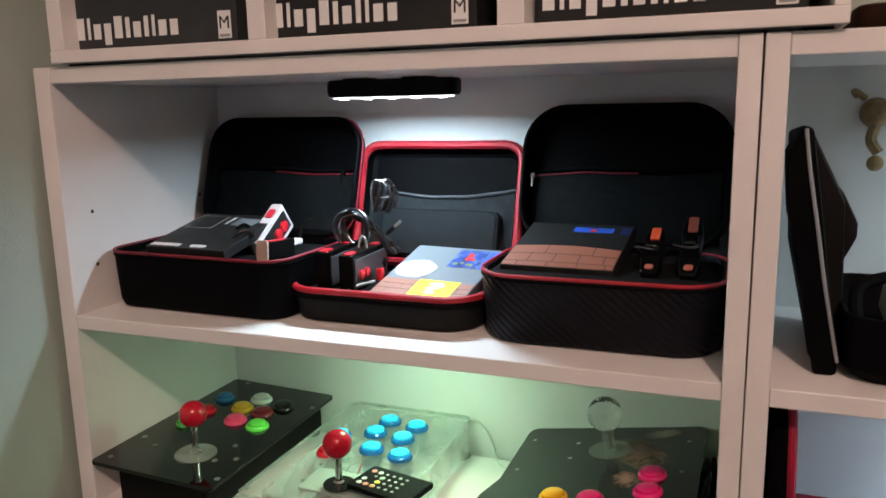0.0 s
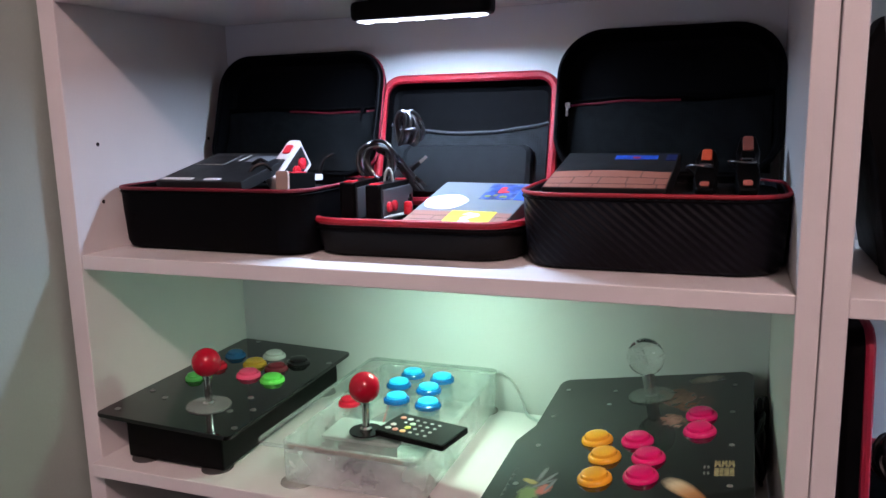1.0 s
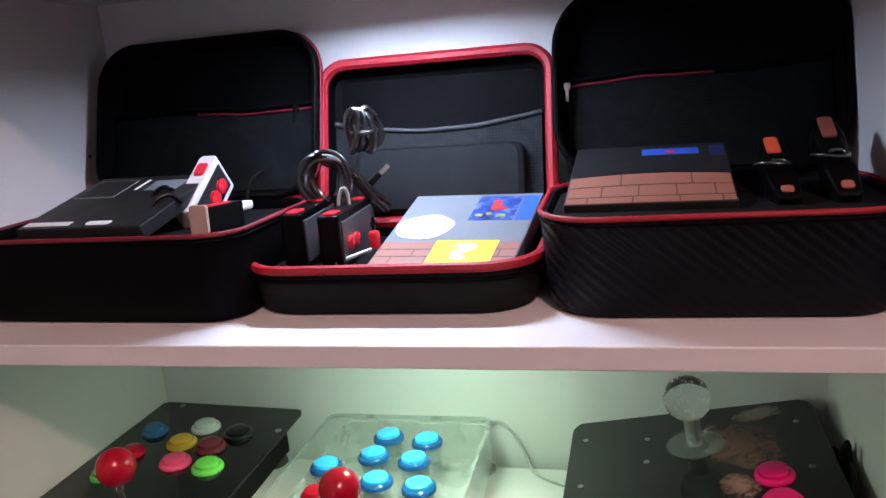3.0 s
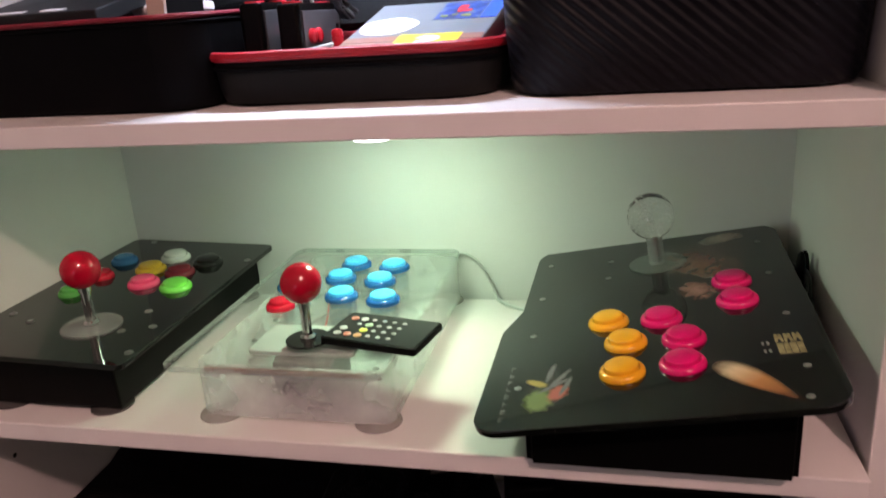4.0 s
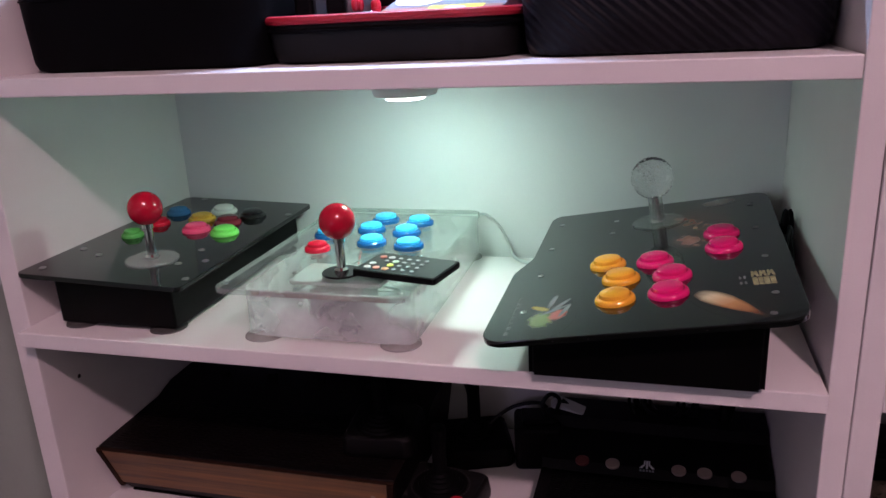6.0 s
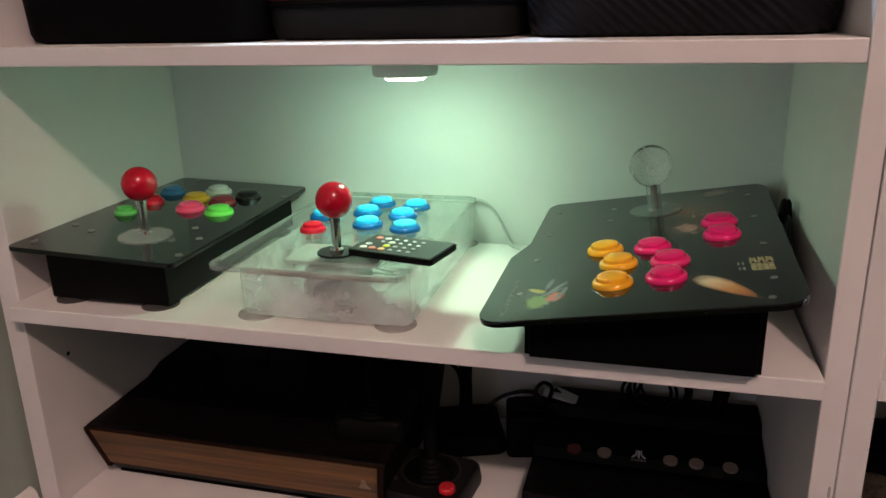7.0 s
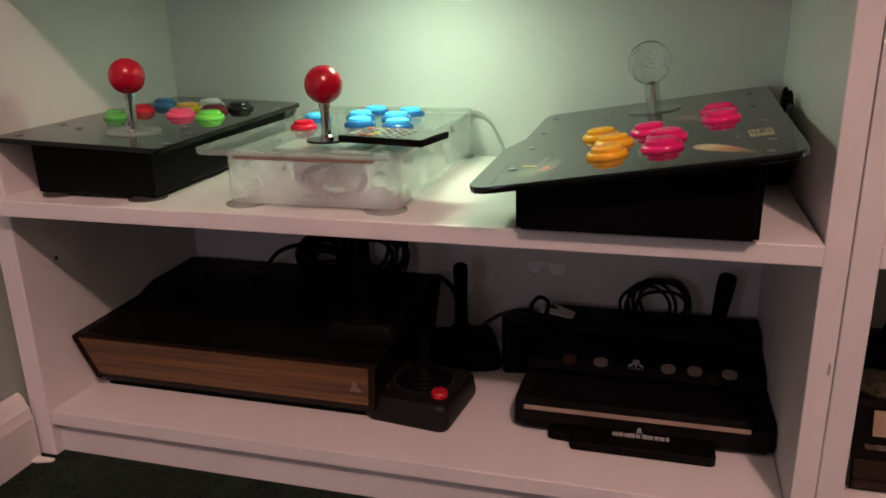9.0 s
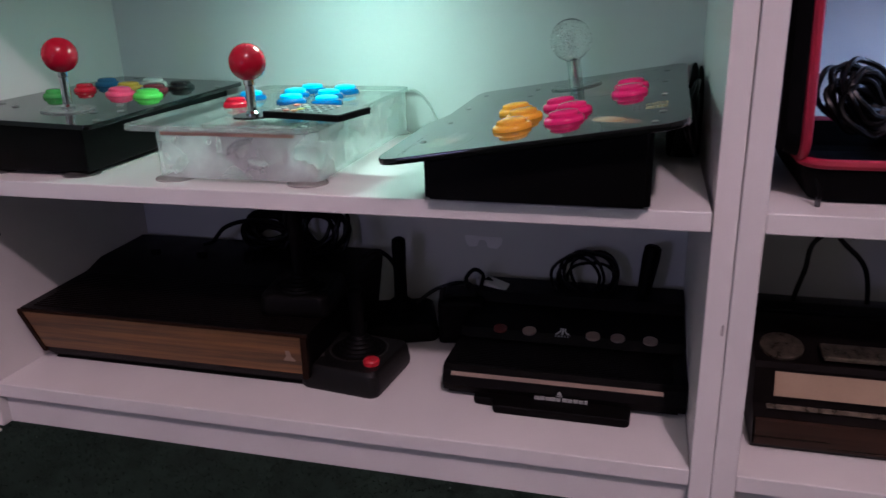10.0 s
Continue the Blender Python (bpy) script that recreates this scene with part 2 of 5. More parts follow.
def soft_print(name, cols, size, lumps=35.0, ragged=0.5, taper=0.0, inner=0.40, outer=0.98):
    """A printed picture in the gloss of the black plate: colours run along x and thin out towards the border. size: half its length and width."""
    m = bpy.data.materials.new(name)
    m.use_nodes = True
    n, ln = m.node_tree.nodes, m.node_tree.links
    b = n["Principled BSDF"]
    b.inputs["Roughness"].default_value = 0.05
    b.inputs["IOR"].default_value = 1.5
    b.inputs["Coat Weight"].default_value = 0.2
    b.inputs["Coat Roughness"].default_value = 0.05
    b.inputs["Sheen Weight"].default_value = 0.012
    b.inputs["Sheen Roughness"].default_value = 0.35

    def calc(op, *vals):
        k = n.new("ShaderNodeMath")
        k.operation = op
        for i, v in enumerate(vals):
            if isinstance(v, (int, float)):
                k.inputs[i].default_value = v
            else:
                ln.new(v, k.inputs[i])
        return k.outputs[0]

    tc, sp, ns = n.new("ShaderNodeTexCoord"), n.new("ShaderNodeSeparateXYZ"), n.new("ShaderNodeTexNoise")
    ln.new(tc.outputs["Object"], sp.inputs[0])
    ns.inputs["Scale"].default_value, ns.inputs["Detail"].default_value, ns.inputs["Distortion"].default_value = lumps, 5, 1.5
    ln.new(tc.outputs["Object"], ns.inputs["Vector"])
    u = calc("MULTIPLY", sp.outputs[0], 1 / size[0])
    along = calc("MULTIPLY_ADD", u, 0.5, 0.5)
    width = calc("MULTIPLY_ADD", along, -taper, 1.0)
    v = calc("DIVIDE", calc("MULTIPLY", sp.outputs[1], 1 / size[1]), width)
    r = calc("SQRT", calc("ADD", calc("MULTIPLY", u, u), calc("MULTIPLY", v, v)))
    rough = calc("MULTIPLY", calc("SUBTRACT", ns.outputs[0], 0.5), 2.2 * ragged)
    fade = n.new("ShaderNodeMapRange")
    fade.interpolation_type = "SMOOTHSTEP"
    fade.inputs[1].default_value, fade.inputs[2].default_value, fade.inputs[3].default_value, fade.inputs[4].default_value = inner, outer, 1.0, 0.0
    ln.new(calc("ADD", r, rough), fade.inputs[0])
    rim = n.new("ShaderNodeMapRange")
    rim.inputs[1].default_value, rim.inputs[2].default_value, rim.inputs[3].default_value, rim.inputs[4].default_value = 0.75, 0.98, 1.0, 0.0
    ln.new(r, rim.inputs[0])
    ramp = n.new("ShaderNodeValToRGB")
    e = ramp.color_ramp.elements
    e[0].color, e[1].color = (*cols[0], 1), (*cols[-1], 1)
    for i, c in enumerate(cols[1:-1]):
        e.new((i + 1) / (len(cols) - 1)).color = (*c, 1)
    ln.new(calc("ADD", along, calc("MULTIPLY", rough, 0.25)), ramp.inputs[0])
    cover = calc("MULTIPLY", fade.outputs[0], rim.outputs[0])
    mx = n.new("ShaderNodeMix")
    mx.data_type = "RGBA"
    ground, ink = [k for k in mx.inputs if k.type == "RGBA"]
    ground.default_value = (0.003, 0.003, 0.0028, 1)
    ln.new(ramp.outputs[0], ink)
    ln.new(cover, mx.inputs[0])
    ln.new(next(k for k in mx.outputs if k.type == "RGBA"), b.inputs["Base Color"])
    return m


def layered_print(name, blobs, ragged=0.5, lumps=190.0):
    """A small printed mark of several inks over one another on the black plate. blobs: x, y, half length, half width, turn, colour."""
    m = mat(name, (0.003, 0.003, 0.0028), 0.05, var=0.1, bump=0, coat=0.2, ior=1.5, dust=0.012)
    n, ln = m.node_tree.nodes, m.node_tree.links
    tc, ns, wob = n.new("ShaderNodeTexCoord"), n.new("ShaderNodeTexNoise"), n.new("ShaderNodeMath")
    ns.inputs["Scale"].default_value, ns.inputs["Detail"].default_value = lumps, 4
    ln.new(tc.outputs["Object"], ns.inputs["Vector"])
    wob.operation = "MULTIPLY_ADD"
    wob.inputs[1].default_value, wob.inputs[2].default_value = 2 * ragged, -ragged
    ln.new(ns.outputs[0], wob.inputs[0])
    below = None
    for x, y, a, b, turn_, col in blobs:
        mp, ln_, add, fade, mx = n.new("ShaderNodeMapping"), n.new("ShaderNodeVectorMath"), n.new("ShaderNodeMath"), n.new("ShaderNodeMapRange"), n.new("ShaderNodeMix")
        mp.vector_type = "TEXTURE"
        mp.inputs["Location"].default_value = (x, y, 0)
        mp.inputs["Rotation"].default_value = (0, 0, radians(turn_))
        mp.inputs["Scale"].default_value = (a, b, 1)
        ln.new(tc.outputs["Object"], mp.inputs[0])
        ln_.operation = "LENGTH"
        ln.new(mp.outputs[0], ln_.inputs[0])
        ln.new(ln_.outputs["Value"], add.inputs[0])
        ln.new(wob.outputs[0], add.inputs[1])
        fade.interpolation_type = "SMOOTHSTEP"
        fade.inputs[1].default_value, fade.inputs[2].default_value, fade.inputs[3].default_value, fade.inputs[4].default_value = 0.45, 1.0, 1.0, 0.0
        ln.new(add.outputs[0], fade.inputs[0])
        mx.data_type = "RGBA"
        under, ink = [k for k in mx.inputs if k.type == "RGBA"]
        under.default_value, ink.default_value = (0.003, 0.003, 0.0028, 1), (*col, 1)
        if below:
            ln.new(below, under)
        ln.new(fade.outputs[0], mx.inputs[0])
        below = next(k for k in mx.outputs if k.type == "RGBA")
    ln.new(below, n["Principled BSDF"].inputs["Base Color"])
    return m


def blotted(name, cols, scale):
    """A small printed picture too fine to make out: patches of colour that run into one another."""
    m = mat(name, cols[0], 0.38, var=0.1, bump=0)
    n, ln = m.node_tree.nodes, m.node_tree.links
    tc, ns, ramp = n.new("ShaderNodeTexCoord"), n.new("ShaderNodeTexNoise"), n.new("ShaderNodeValToRGB")
    ns.inputs["Scale"].default_value, ns.inputs["Detail"].default_value = scale, 3
    ln.new(tc.outputs["Object"], ns.inputs["Vector"])
    ln.new(ns.outputs[0], ramp.inputs[0])
    e = ramp.color_ramp.elements
    e[0].position, e[1].position = 0.30, 0.72
    e[0].color, e[1].color = (*cols[0], 1), (*cols[-1], 1)
    for i, c in enumerate(cols[1:-1]):
        e.new(0.30 + 0.42 * (i + 1) / (len(cols) - 1)).color = (*c, 1)
    ln.new(ramp.outputs[0], n["Principled BSDF"].inputs["Base Color"])
    return m


def plastic(name, col, rough=0.2, **k):
    return mat(name + "_button_plastic", col, rough, var=0.04, bump=0, coat=0.3, **k)


# ---- mesh tools ----
def empty(name, m=None):
    ob = new(name)
    ob.empty_display_size = 0.02
    if m is not None:
        ob.matrix_basis = m
    return ob


def mesh_of(name, bm, material, smooth=35):
    bmesh.ops.recalc_face_normals(bm, faces=bm.faces)
    me = bpy.data.meshes.new(name)
    lim = radians(smooth)
    for e in bm.edges:
        if len(e.link_faces) == 2:
            a, b = (f.calc_area() for f in e.link_faces)
            an = e.calc_face_angle(0)
            e.smooth = an < lim and not (an > 0.06 and max(a, b) > 7 * min(a, b))
    for f in bm.faces:
        f.smooth = True
    bm.to_mesh(me)
    bm.free()
    me.materials.append(material)
    return me


def part(name, bm, material, parent=None, label="", m=None, smooth=35):
    """Links a bmesh (or a mesh made already) as one object, under a thing or part if given."""
    me = bm if isinstance(bm, bpy.types.Mesh) else mesh_of(name, bm, material, smooth)
    ob = new(name, me)
    if parent:
        ob.parent = parent
    if m is not None:
        ob.matrix_basis = m
    if label:
        ob["label"] = label
    return ob


def box(x0, x1, y0, y1, z0, z1, bevel=0.0, seg=2, bm=None):
    own = bmesh.new()
    bmesh.ops.create_cube(own, size=1)
    for v in own.verts:
        v.co = Vector(((x0 + x1) / 2 + v.co.x * (x1 - x0), (y0 + y1) / 2 + v.co.y * (y1 - y0), (z0 + z1) / 2 + v.co.z * (z1 - z0)))
    if bevel:
        bmesh.ops.bevel(own, geom=own.edges[:], offset=bevel, segments=seg, affect="EDGES", profile=0.5)
    return join(bm, own)


def join(bm, own, m=None):
    if m is not None:
        own.transform(m)
    if bm is None:
        return own
    me = bpy.data.meshes.new("tmp")
    own.to_mesh(me)
    own.free()
    bm.from_mesh(me)
    bpy.data.meshes.remove(me)
    return bm


def rounded(pts, radii, n=6):
    """A closed outline through pts with its corners rounded."""
    out = []
    k = len(pts)
    for i in range(k):
        p, a, b = Vector(pts[i]), Vector(pts[i - 1]), Vector(pts[(i + 1) % k])
        r = radii[i] if hasattr(radii, "__len__") else radii
        if r <= 0:
            out.append(p)
            continue
        da, db = (a - p).normalized(), (b - p).normalized()
        ang = da.angle(db)
        cut = r / math.tan(ang / 2)
        s, e = p + da * cut, p + db * cut
        c = p + (da + db).normalized() * (r / math.sin(ang / 2))
        a0 = math.atan2(s.y - c.y, s.x - c.x)
        a1 = math.atan2(e.y - c.y, e.x - c.x)
        d = (a1 - a0 + math.pi) % (2 * math.pi) - math.pi
        for j in range(n + 1):
            t = a0 + d * j / n
            out.append(Vector((c.x + r * math.cos(t), c.y + r * math.sin(t))))
    return out


def rr(w, d, r, cx=0.0, cy=0.0, n=6):
    r = max(0.0005, r)
    return rounded([(cx - w / 2, cy - d / 2), (cx + w / 2, cy - d / 2), (cx + w / 2, cy + d / 2), (cx - w / 2, cy + d / 2)], r, n)


def loft(rings, cap0=True, cap1=True, bm=None, closed=True):
    """Skins rings of 3D points."""
    bm = bm or bmesh.new()
    vs = [[bm.verts.new(p) for p in ring] for ring in rings]
    n = len(vs[0])
    for a, b in zip(vs, vs[1:]):
        for i in range(n if closed else n - 1):
            j = (i + 1) % n
            bm.faces.new((a[i], a[j], b[j], b[i]))
    if cap0:
        bm.faces.new(vs[0][::-1])
    if cap1:
        bm.faces.new(vs[-1])
    return bm


def slab(outline, z0, z1, edge=0.0, bm=None):
    """An outline drawn up into a plate with softened edges."""
    def at(inset, z):
        c = sum((Vector(p) for p in outline), Vector((0, 0))) / len(outline)
        return [Vector((*(Vector(p) - (Vector(p) - c).normalized() * inset), z)) for p in outline]
    e = edge
    rings = [at(e, z0), at(e * 0.3, z0 + e * 0.3), at(0, z0 + e), at(0, z1 - e), at(e * 0.3, z1 - e * 0.3), at(e, z1)] if e else [at(0, z0), at(0, z1)]
    return loft(rings, bm=bm)


def lathe(profile, seg=28, bm=None, at=(0, 0, 0)):
    """profile: (radius, z) from bottom to top, about the z axis."""
    rings = [[Vector((at[0] + max(r, 1e-5) * math.cos(2 * math.pi * i / seg), at[1] + max(r, 1e-5) * math.sin(2 * math.pi * i / seg), at[2] + z))
              for i in range(seg)] for r, z in profile]
    return loft(rings, bm=bm)


def tube(path, radius, seg=8, closed=False, bm=None):
    pts = [Vector(p) for p in path]
    n = len(pts)
    rings = []
    up = None
    for i, p in enumerate(pts):
        a = pts[i - 1] if (i or closed) else p
        b = pts[(i + 1) % n] if (i < n - 1 or closed) else p
        d = (b - a).normalized()
        if up is None:
            up = d.orthogonal().normalized()
        up = (up - d * up.dot(d))
        up = up.normalized() if up.length > 1e-6 else d.orthogonal().normalized()
        side = d.cross(up)
        rings.append([p + radius * (math.cos(2 * math.pi * k / seg) * up + math.sin(2 * math.pi * k / seg) * side) for k in range(seg)])
    bm = bm or bmesh.new()
    vs = [[bm.verts.new(p) for p in r] for r in rings]
    m = n if closed else n - 1
    for i in range(m):
        a, b = vs[i], vs[(i + 1) % n]
        off = 0
        if closed and i == n - 1:
            off = min(range(seg), key=lambda o: sum((a[k].co - b[(k + o) % seg].co).length for k in range(seg)))
        for k in range(seg):
            j = (k + 1) % seg
            bm.faces.new((a[k], a[j], b[(j + off) % seg], b[(k + off) % seg]))
    if not closed:
        bm.faces.new(vs[0][::-1])
        bm.faces.new(vs[-1])
    return bm


def spline(pts, n=10, closed=False):
    """A smooth line through the points."""
    p = [Vector(q) for q in pts]
    out = []
    k = len(p)
    for i in range(k if closed else k - 1):
        a, b, c, d = (p[(i + o) % k] if closed else p[min(max(i + o, 0), k - 1)] for o in (-1, 0, 1, 2))
        for j in range(n):
            t = j / n
            out.append(0.5 * ((2 * b) + (c - a) * t + (2 * a - 5 * b + 4 * c - d) * t * t + (3 * b - a - 3 * c + d) * t ** 3))
    if not closed:
        out.append(p[-1])
    return out


def ball(r, at=(0, 0, 0), seg=36, rings=18, bm=None):
    own = bmesh.new()
    bmesh.ops.create_uvsphere(own, u_segments=seg, v_segments=rings, radius=r)
    return join(bm, own, Matrix.Translation(at))


def lettering(name, words, size, material, parent, m, depth=0.0003, bold=0.0):
    """Words in the built-in font, as a thin raised mesh."""
    cu = bpy.data.curves.new(name, "FONT")
    cu.body, cu.size, cu.extrude, cu.align_x, cu.align_y = words, size, depth, "CENTER", "CENTER"
    cu.offset = bold
    ob = bpy.data.objects.new(name, cu)
    me = bpy.data.meshes.new_from_object(ob)
    bpy.data.objects.remove(ob)
    me.name = name
    me.materials.clear()
    me.materials.append(material)
    return part(name, me, material, parent, m=m)


# ---- the room ----
LEFT, RIGHT, FRONT, BACK, HIGH, GROUND = -0.042, 2.7, -2.7, 0.345, 2.42, 0.008


def structure(name, bm, material, label):
    return tagged(part(name, bm, material), label, name.split("_")[0], kind="structure")


structure("floor", box(LEFT - 0.1, RIGHT + 0.1, FRONT - 0.1, BACK + 0.1, GROUND - 0.1, GROUND), CARPET, "dark green carpet laid under the white bookcases")
structure("wall_left", box(LEFT - 0.1, LEFT, FRONT, BACK, GROUND, HIGH), PAINT, "pale green painted wall beside the bookcase")
structure("wall_back", box(LEFT - 0.1, RIGHT + 0.1, BACK, BACK + 0.1, GROUND, HIGH), PAINT, "pale green painted wall behind the bookcases")
structure("wall_right", box(RIGHT, RIGHT + 0.1, FRONT, BACK, GROUND, HIGH), LOWBOUNCEPAINT, "unseen wall across the room, darkened to bounce less light")
structure("wall_front", box(LEFT - 0.1, RIGHT + 0.1, FRONT - 0.1, FRONT, GROUND, HIGH), LOWBOUNCEPAINT, "unseen wall facing the bookcases, darkened to bounce less light")
structure("ceiling", box(LEFT - 0.1, RIGHT + 0.1, FRONT - 0.1, BACK + 0.1, HIGH, HIGH + 0.1), CEILPAINT, "white painted ceiling")
# baseboard with a stepped, rounded top along the left wall
prof = [(0, 0), (0.016, 0), (0.016, 0.05), (0.0135, 0.056), (0.0135, 0.062), (0.010, 0.066), (0.008, 0.073), (0.004, 0.078), (0, 0.079)]
structure("baseboard", loft([[Vector((LEFT + a, y, GROUND + b)) for a, b in prof] for y in (FRONT, -0.002)]), TRIMPAINT,
          "white painted baseboard with a moulded top")

# carpet pile in front of the bookcases
rng = random.Random(5)
verts, faces = [], []
for i in range(14000):
    x, y = rng.uniform(LEFT + 0.02, 1.1), -rng.random() ** 1.3 * 0.5 + 0.01
    h, a, w = rng.uniform(0.0015, 0.004), rng.uniform(0, 6.28), rng.uniform(0.0012, 0.0022)
    dx, dy = math.cos(a) * w, math.sin(a) * w
    k = len(verts)
    verts += [(x - dx, y - dy, GROUND - 0.001), (x + dx, y + dy, GROUND - 0.001),
              (x + rng.uniform(-0.004, 0.004), y + rng.uniform(-0.004, 0.004), GROUND + h)]
    faces.append((k, k + 1, k + 2))
me = bpy.data.meshes.new("carpet_pile")
me.from_pydata(verts, [], faces)
me.materials.append(CARPET)
tagged(new("carpet_pile", me), "short dark green carpet pile on the floor", "carpet", kind="stuff")

# a scrap of paper on the carpet by the bookcase
tagged(part("paper_scrap", slab(rounded([(-0.020, -0.004), (-0.004, -0.007), (0.012, -0.003), (0.016, 0.003), (-0.002, 0.004), (-0.018, 0.005)], 0.002, 3), 0.0, 0.002, 0.0006), TRIMPAINT, m=pose(-0.017, -0.010, GROUND + 0.001, 4, 3, 8)), "small white scrap lying on the carpet", "scrap")

# ---- bookcases ----
T = 0.020
DEPTH = 0.305
S0, S1, S2, S3 = (0.047, 0.064), (0.2915, 0.3095), (0.5505, 0.568), (0.855, 0.874)
PULLED = (0.2966, 0.3133)  # the middle shelf of the first bookcase, drawn forward


def toe_out(bm, x0, flare):
    """Moves the left end outwards towards the front."""
    for v in bm.verts:
        if v.co.x < x0 + 0.01:
            v.co.x -= flare * (1 - v.co.y / DEPTH)
    return bm


def bookcase(x0, x1, label, holes=(), t_left=T, flare=0.0, pulled=False, splay=0.0):
    """A white bookcase with two sides, four shelves, a plinth and a thin back. x0, x1: its inner faces."""
    case = tagged(empty("bookcase", pose((x0 + x1) / 2, 0, GROUND)), label, "bookcase", "white bookcases")
    c = (x0 + x1) / 2
    g = GROUND
    for s, a in ((-1, x0), (1, x1)):
        lo, hi = (a - t_left, a) if s < 0 else (a, a + T - 0.0009)
        bm = toe_out(box(lo - c, hi - c, 0.003, DEPTH + 0.006, 0, S3[1] - g, 0.0012), x0 - c, flare)
        for v in bm.verts:
            if s < 0 and v.co.x < a - c - 0.005:
                v.co.x -= splay * (1 - v.co.z / S3[1])
        part("side_panel", bm, WHITE, case)
    for lo, hi in (S0, S1, S2, S3):
        if pulled and lo == S1[0]:
            part("shelf", toe_out(box(x0 + 0.0004 - c, x1 - 0.0028 - c, -0.0145, DEPTH - 0.012, PULLED[0] - g, PULLED[1] - g, 0.0012), x0 - c, flare * 0.98), WHITE, case)
        else:
            part("shelf", toe_out(box(x0 + 0.0002 - c, x1 - 0.0002 - c, 0.0045, DEPTH, lo - g, hi - g, 0.0012), x0 - c, flare), WHITE, case)
    part("plinth", box(x0 - c - flare * 0.96, x1 - c, 0.015, 0.029, 0, S0[0] - g - 0.0005, 0.0008), WHITE, case)
    part("back_panel", box(x0 + 0.0003 - c, x1 - 0.0003 - c, DEPTH + 0.0005, DEPTH + 0.004, S0[1] - g, S3[0] - g), BACKING, case)
    for x, y, z in holes:
        bm = lathe([(0.0025, -0.0004), (0.0025, 0.0003), (0.0021, 0.0005), (0.0002, 0.0004)], 12)
        part("pin_hole", bm, PINHOLE, case, m=pose(x - c - flare * (1 - y / DEPTH), y, z - g, 0, 90, 0))
    return case


pins = [(0.0, y, z) for y, z in ((0.046, 0.6955), (0.046, 0.6265), (0.25, 0.694), (0.053, 0.230))]
bookcase(0.0, 0.76, "white laminate bookcase holding game cases and arcade sticks", pins, 0.0245, 0.009, True)
bookcase(0.80, 1.56, "white laminate bookcase standing against its twin", (), T - 0.0009, 0.0, False, 0.0015)


# a small filled chip in the edge of the upright
tagged(part("edge_chip", slab(rounded([(-0.0010, -0.005), (0.0012, -0.006), (0.0014, 0.002), (0.0005, 0.007), (-0.0006, 0.003)], 0.0005, 2), -0.0004, 0.0003), mat("grey_filler", (0.36, 0.33, 0.32), 0.7), m=pose(0.7752, 0.0030, 0.2060, 90, 0, 4)), "small grey chip in the white upright edge", "chip")


# open box shelf standing on the two bookcases
def cube_shelf():
    ob = tagged(empty("cube_shelf", pose(0.42, 0, 0.8775)), "low white open shelf unit standing on the bookcases", "shelf")
    y0, y1, t = -0.004, 0.29, 0.014
    part("board", box(-0.415, 0.421, y0, y1, 0, t, 0.001), WHITE, ob)
    part("board", box(-0.415, 0.421, y0, y1, 0.22, 0.22 + t, 0.001), WHITE, ob)
    for x0, x1 in ((-0.415, -0.393), (-0.139, -0.117), (0.132, 0.158), (0.409, 0.421)):
        part("divider", box(x0 + (0.0004 if x0 < -0.4 else 0), x1, y0 + 0.001, y1, t + 0.0002, 0.2198, 0.001), WHITE, ob)
    part("back_panel", box(-0.414, 0.42, y1, y1 + 0.004, 0, 0.23), BACKING, ob)
    for x in (-0.40, 0.0, 0.40):
        part("foot", box(x - 0.012, x + 0.012, 0.02, 0.26, -0.0035, 0.0002), BLACKMATT, ob)
    return ob


cube_shelf()


def letter_bars(parent, x, z, height, y, widths, gap):
    """A row of plain upright bars standing for lettering, on a face that looks to -y."""
    for w, lo, hi in widths:
        part("lettering", box(x, x + w, y - 0.0004, y + 0.0002, z + lo * height, z + hi * height), PRINTWHITE, parent)
        x += w + gap


def game_box(x0, x1, y0, z, high, material, label, tx, tw, rating):
    """A printed console carton with plain shapes for its lettering and a white rating mark."""
    ob = tagged(empty("game_console_box", pose((x0 + x1) / 2, y0, z)), label, "box", "console boxes on the top shelf")
    w = x1 - x0
    part("carton", box(-w / 2, w / 2, 0, 0.19, 0, high, 0.0015), material, ob)
    a = tx - (x0 + x1) / 2
    u = tw / 14.4
    row = [(u * k, lo, hi) for k, lo, hi in ((1.0, 0.0, 1.0), (0.36, 0.0, 1.0), (0.92, 0.0, 0.7), (0.88, -0.28, 0.7), (1.0, 0.0, 1.0), (0.52, 0.0, 0.92),
                                            (0.92, 0.0, 0.7), (0.52, 0.0, 0.92), (0.36, 0.0, 0.95), (0.96, 0.0, 0.7), (0.92, 0.0, 0.7))]
    letter_bars(ob, a, 0.0125, 0.0245, 0, row, u * 0.45)
    if rating:
        r = rating - (x0 + x1) / 2
        part("rating_mark", box(r - 0.0085, r + 0.0085, -0.0004, 0.0003, 0.0055, 0.0345), PRINTWHITE, ob)
        lettering("letter", "M", 0.019, CARDBLACK, ob, pose(r, -0.0006, 0.0215, 90, 0, 0))
        part("print_bar", box(r - 0.0068, r + 0.0068, -0.0007, 0, 0.0070, 0.0098), PRINTGREY, ob)
    return ob


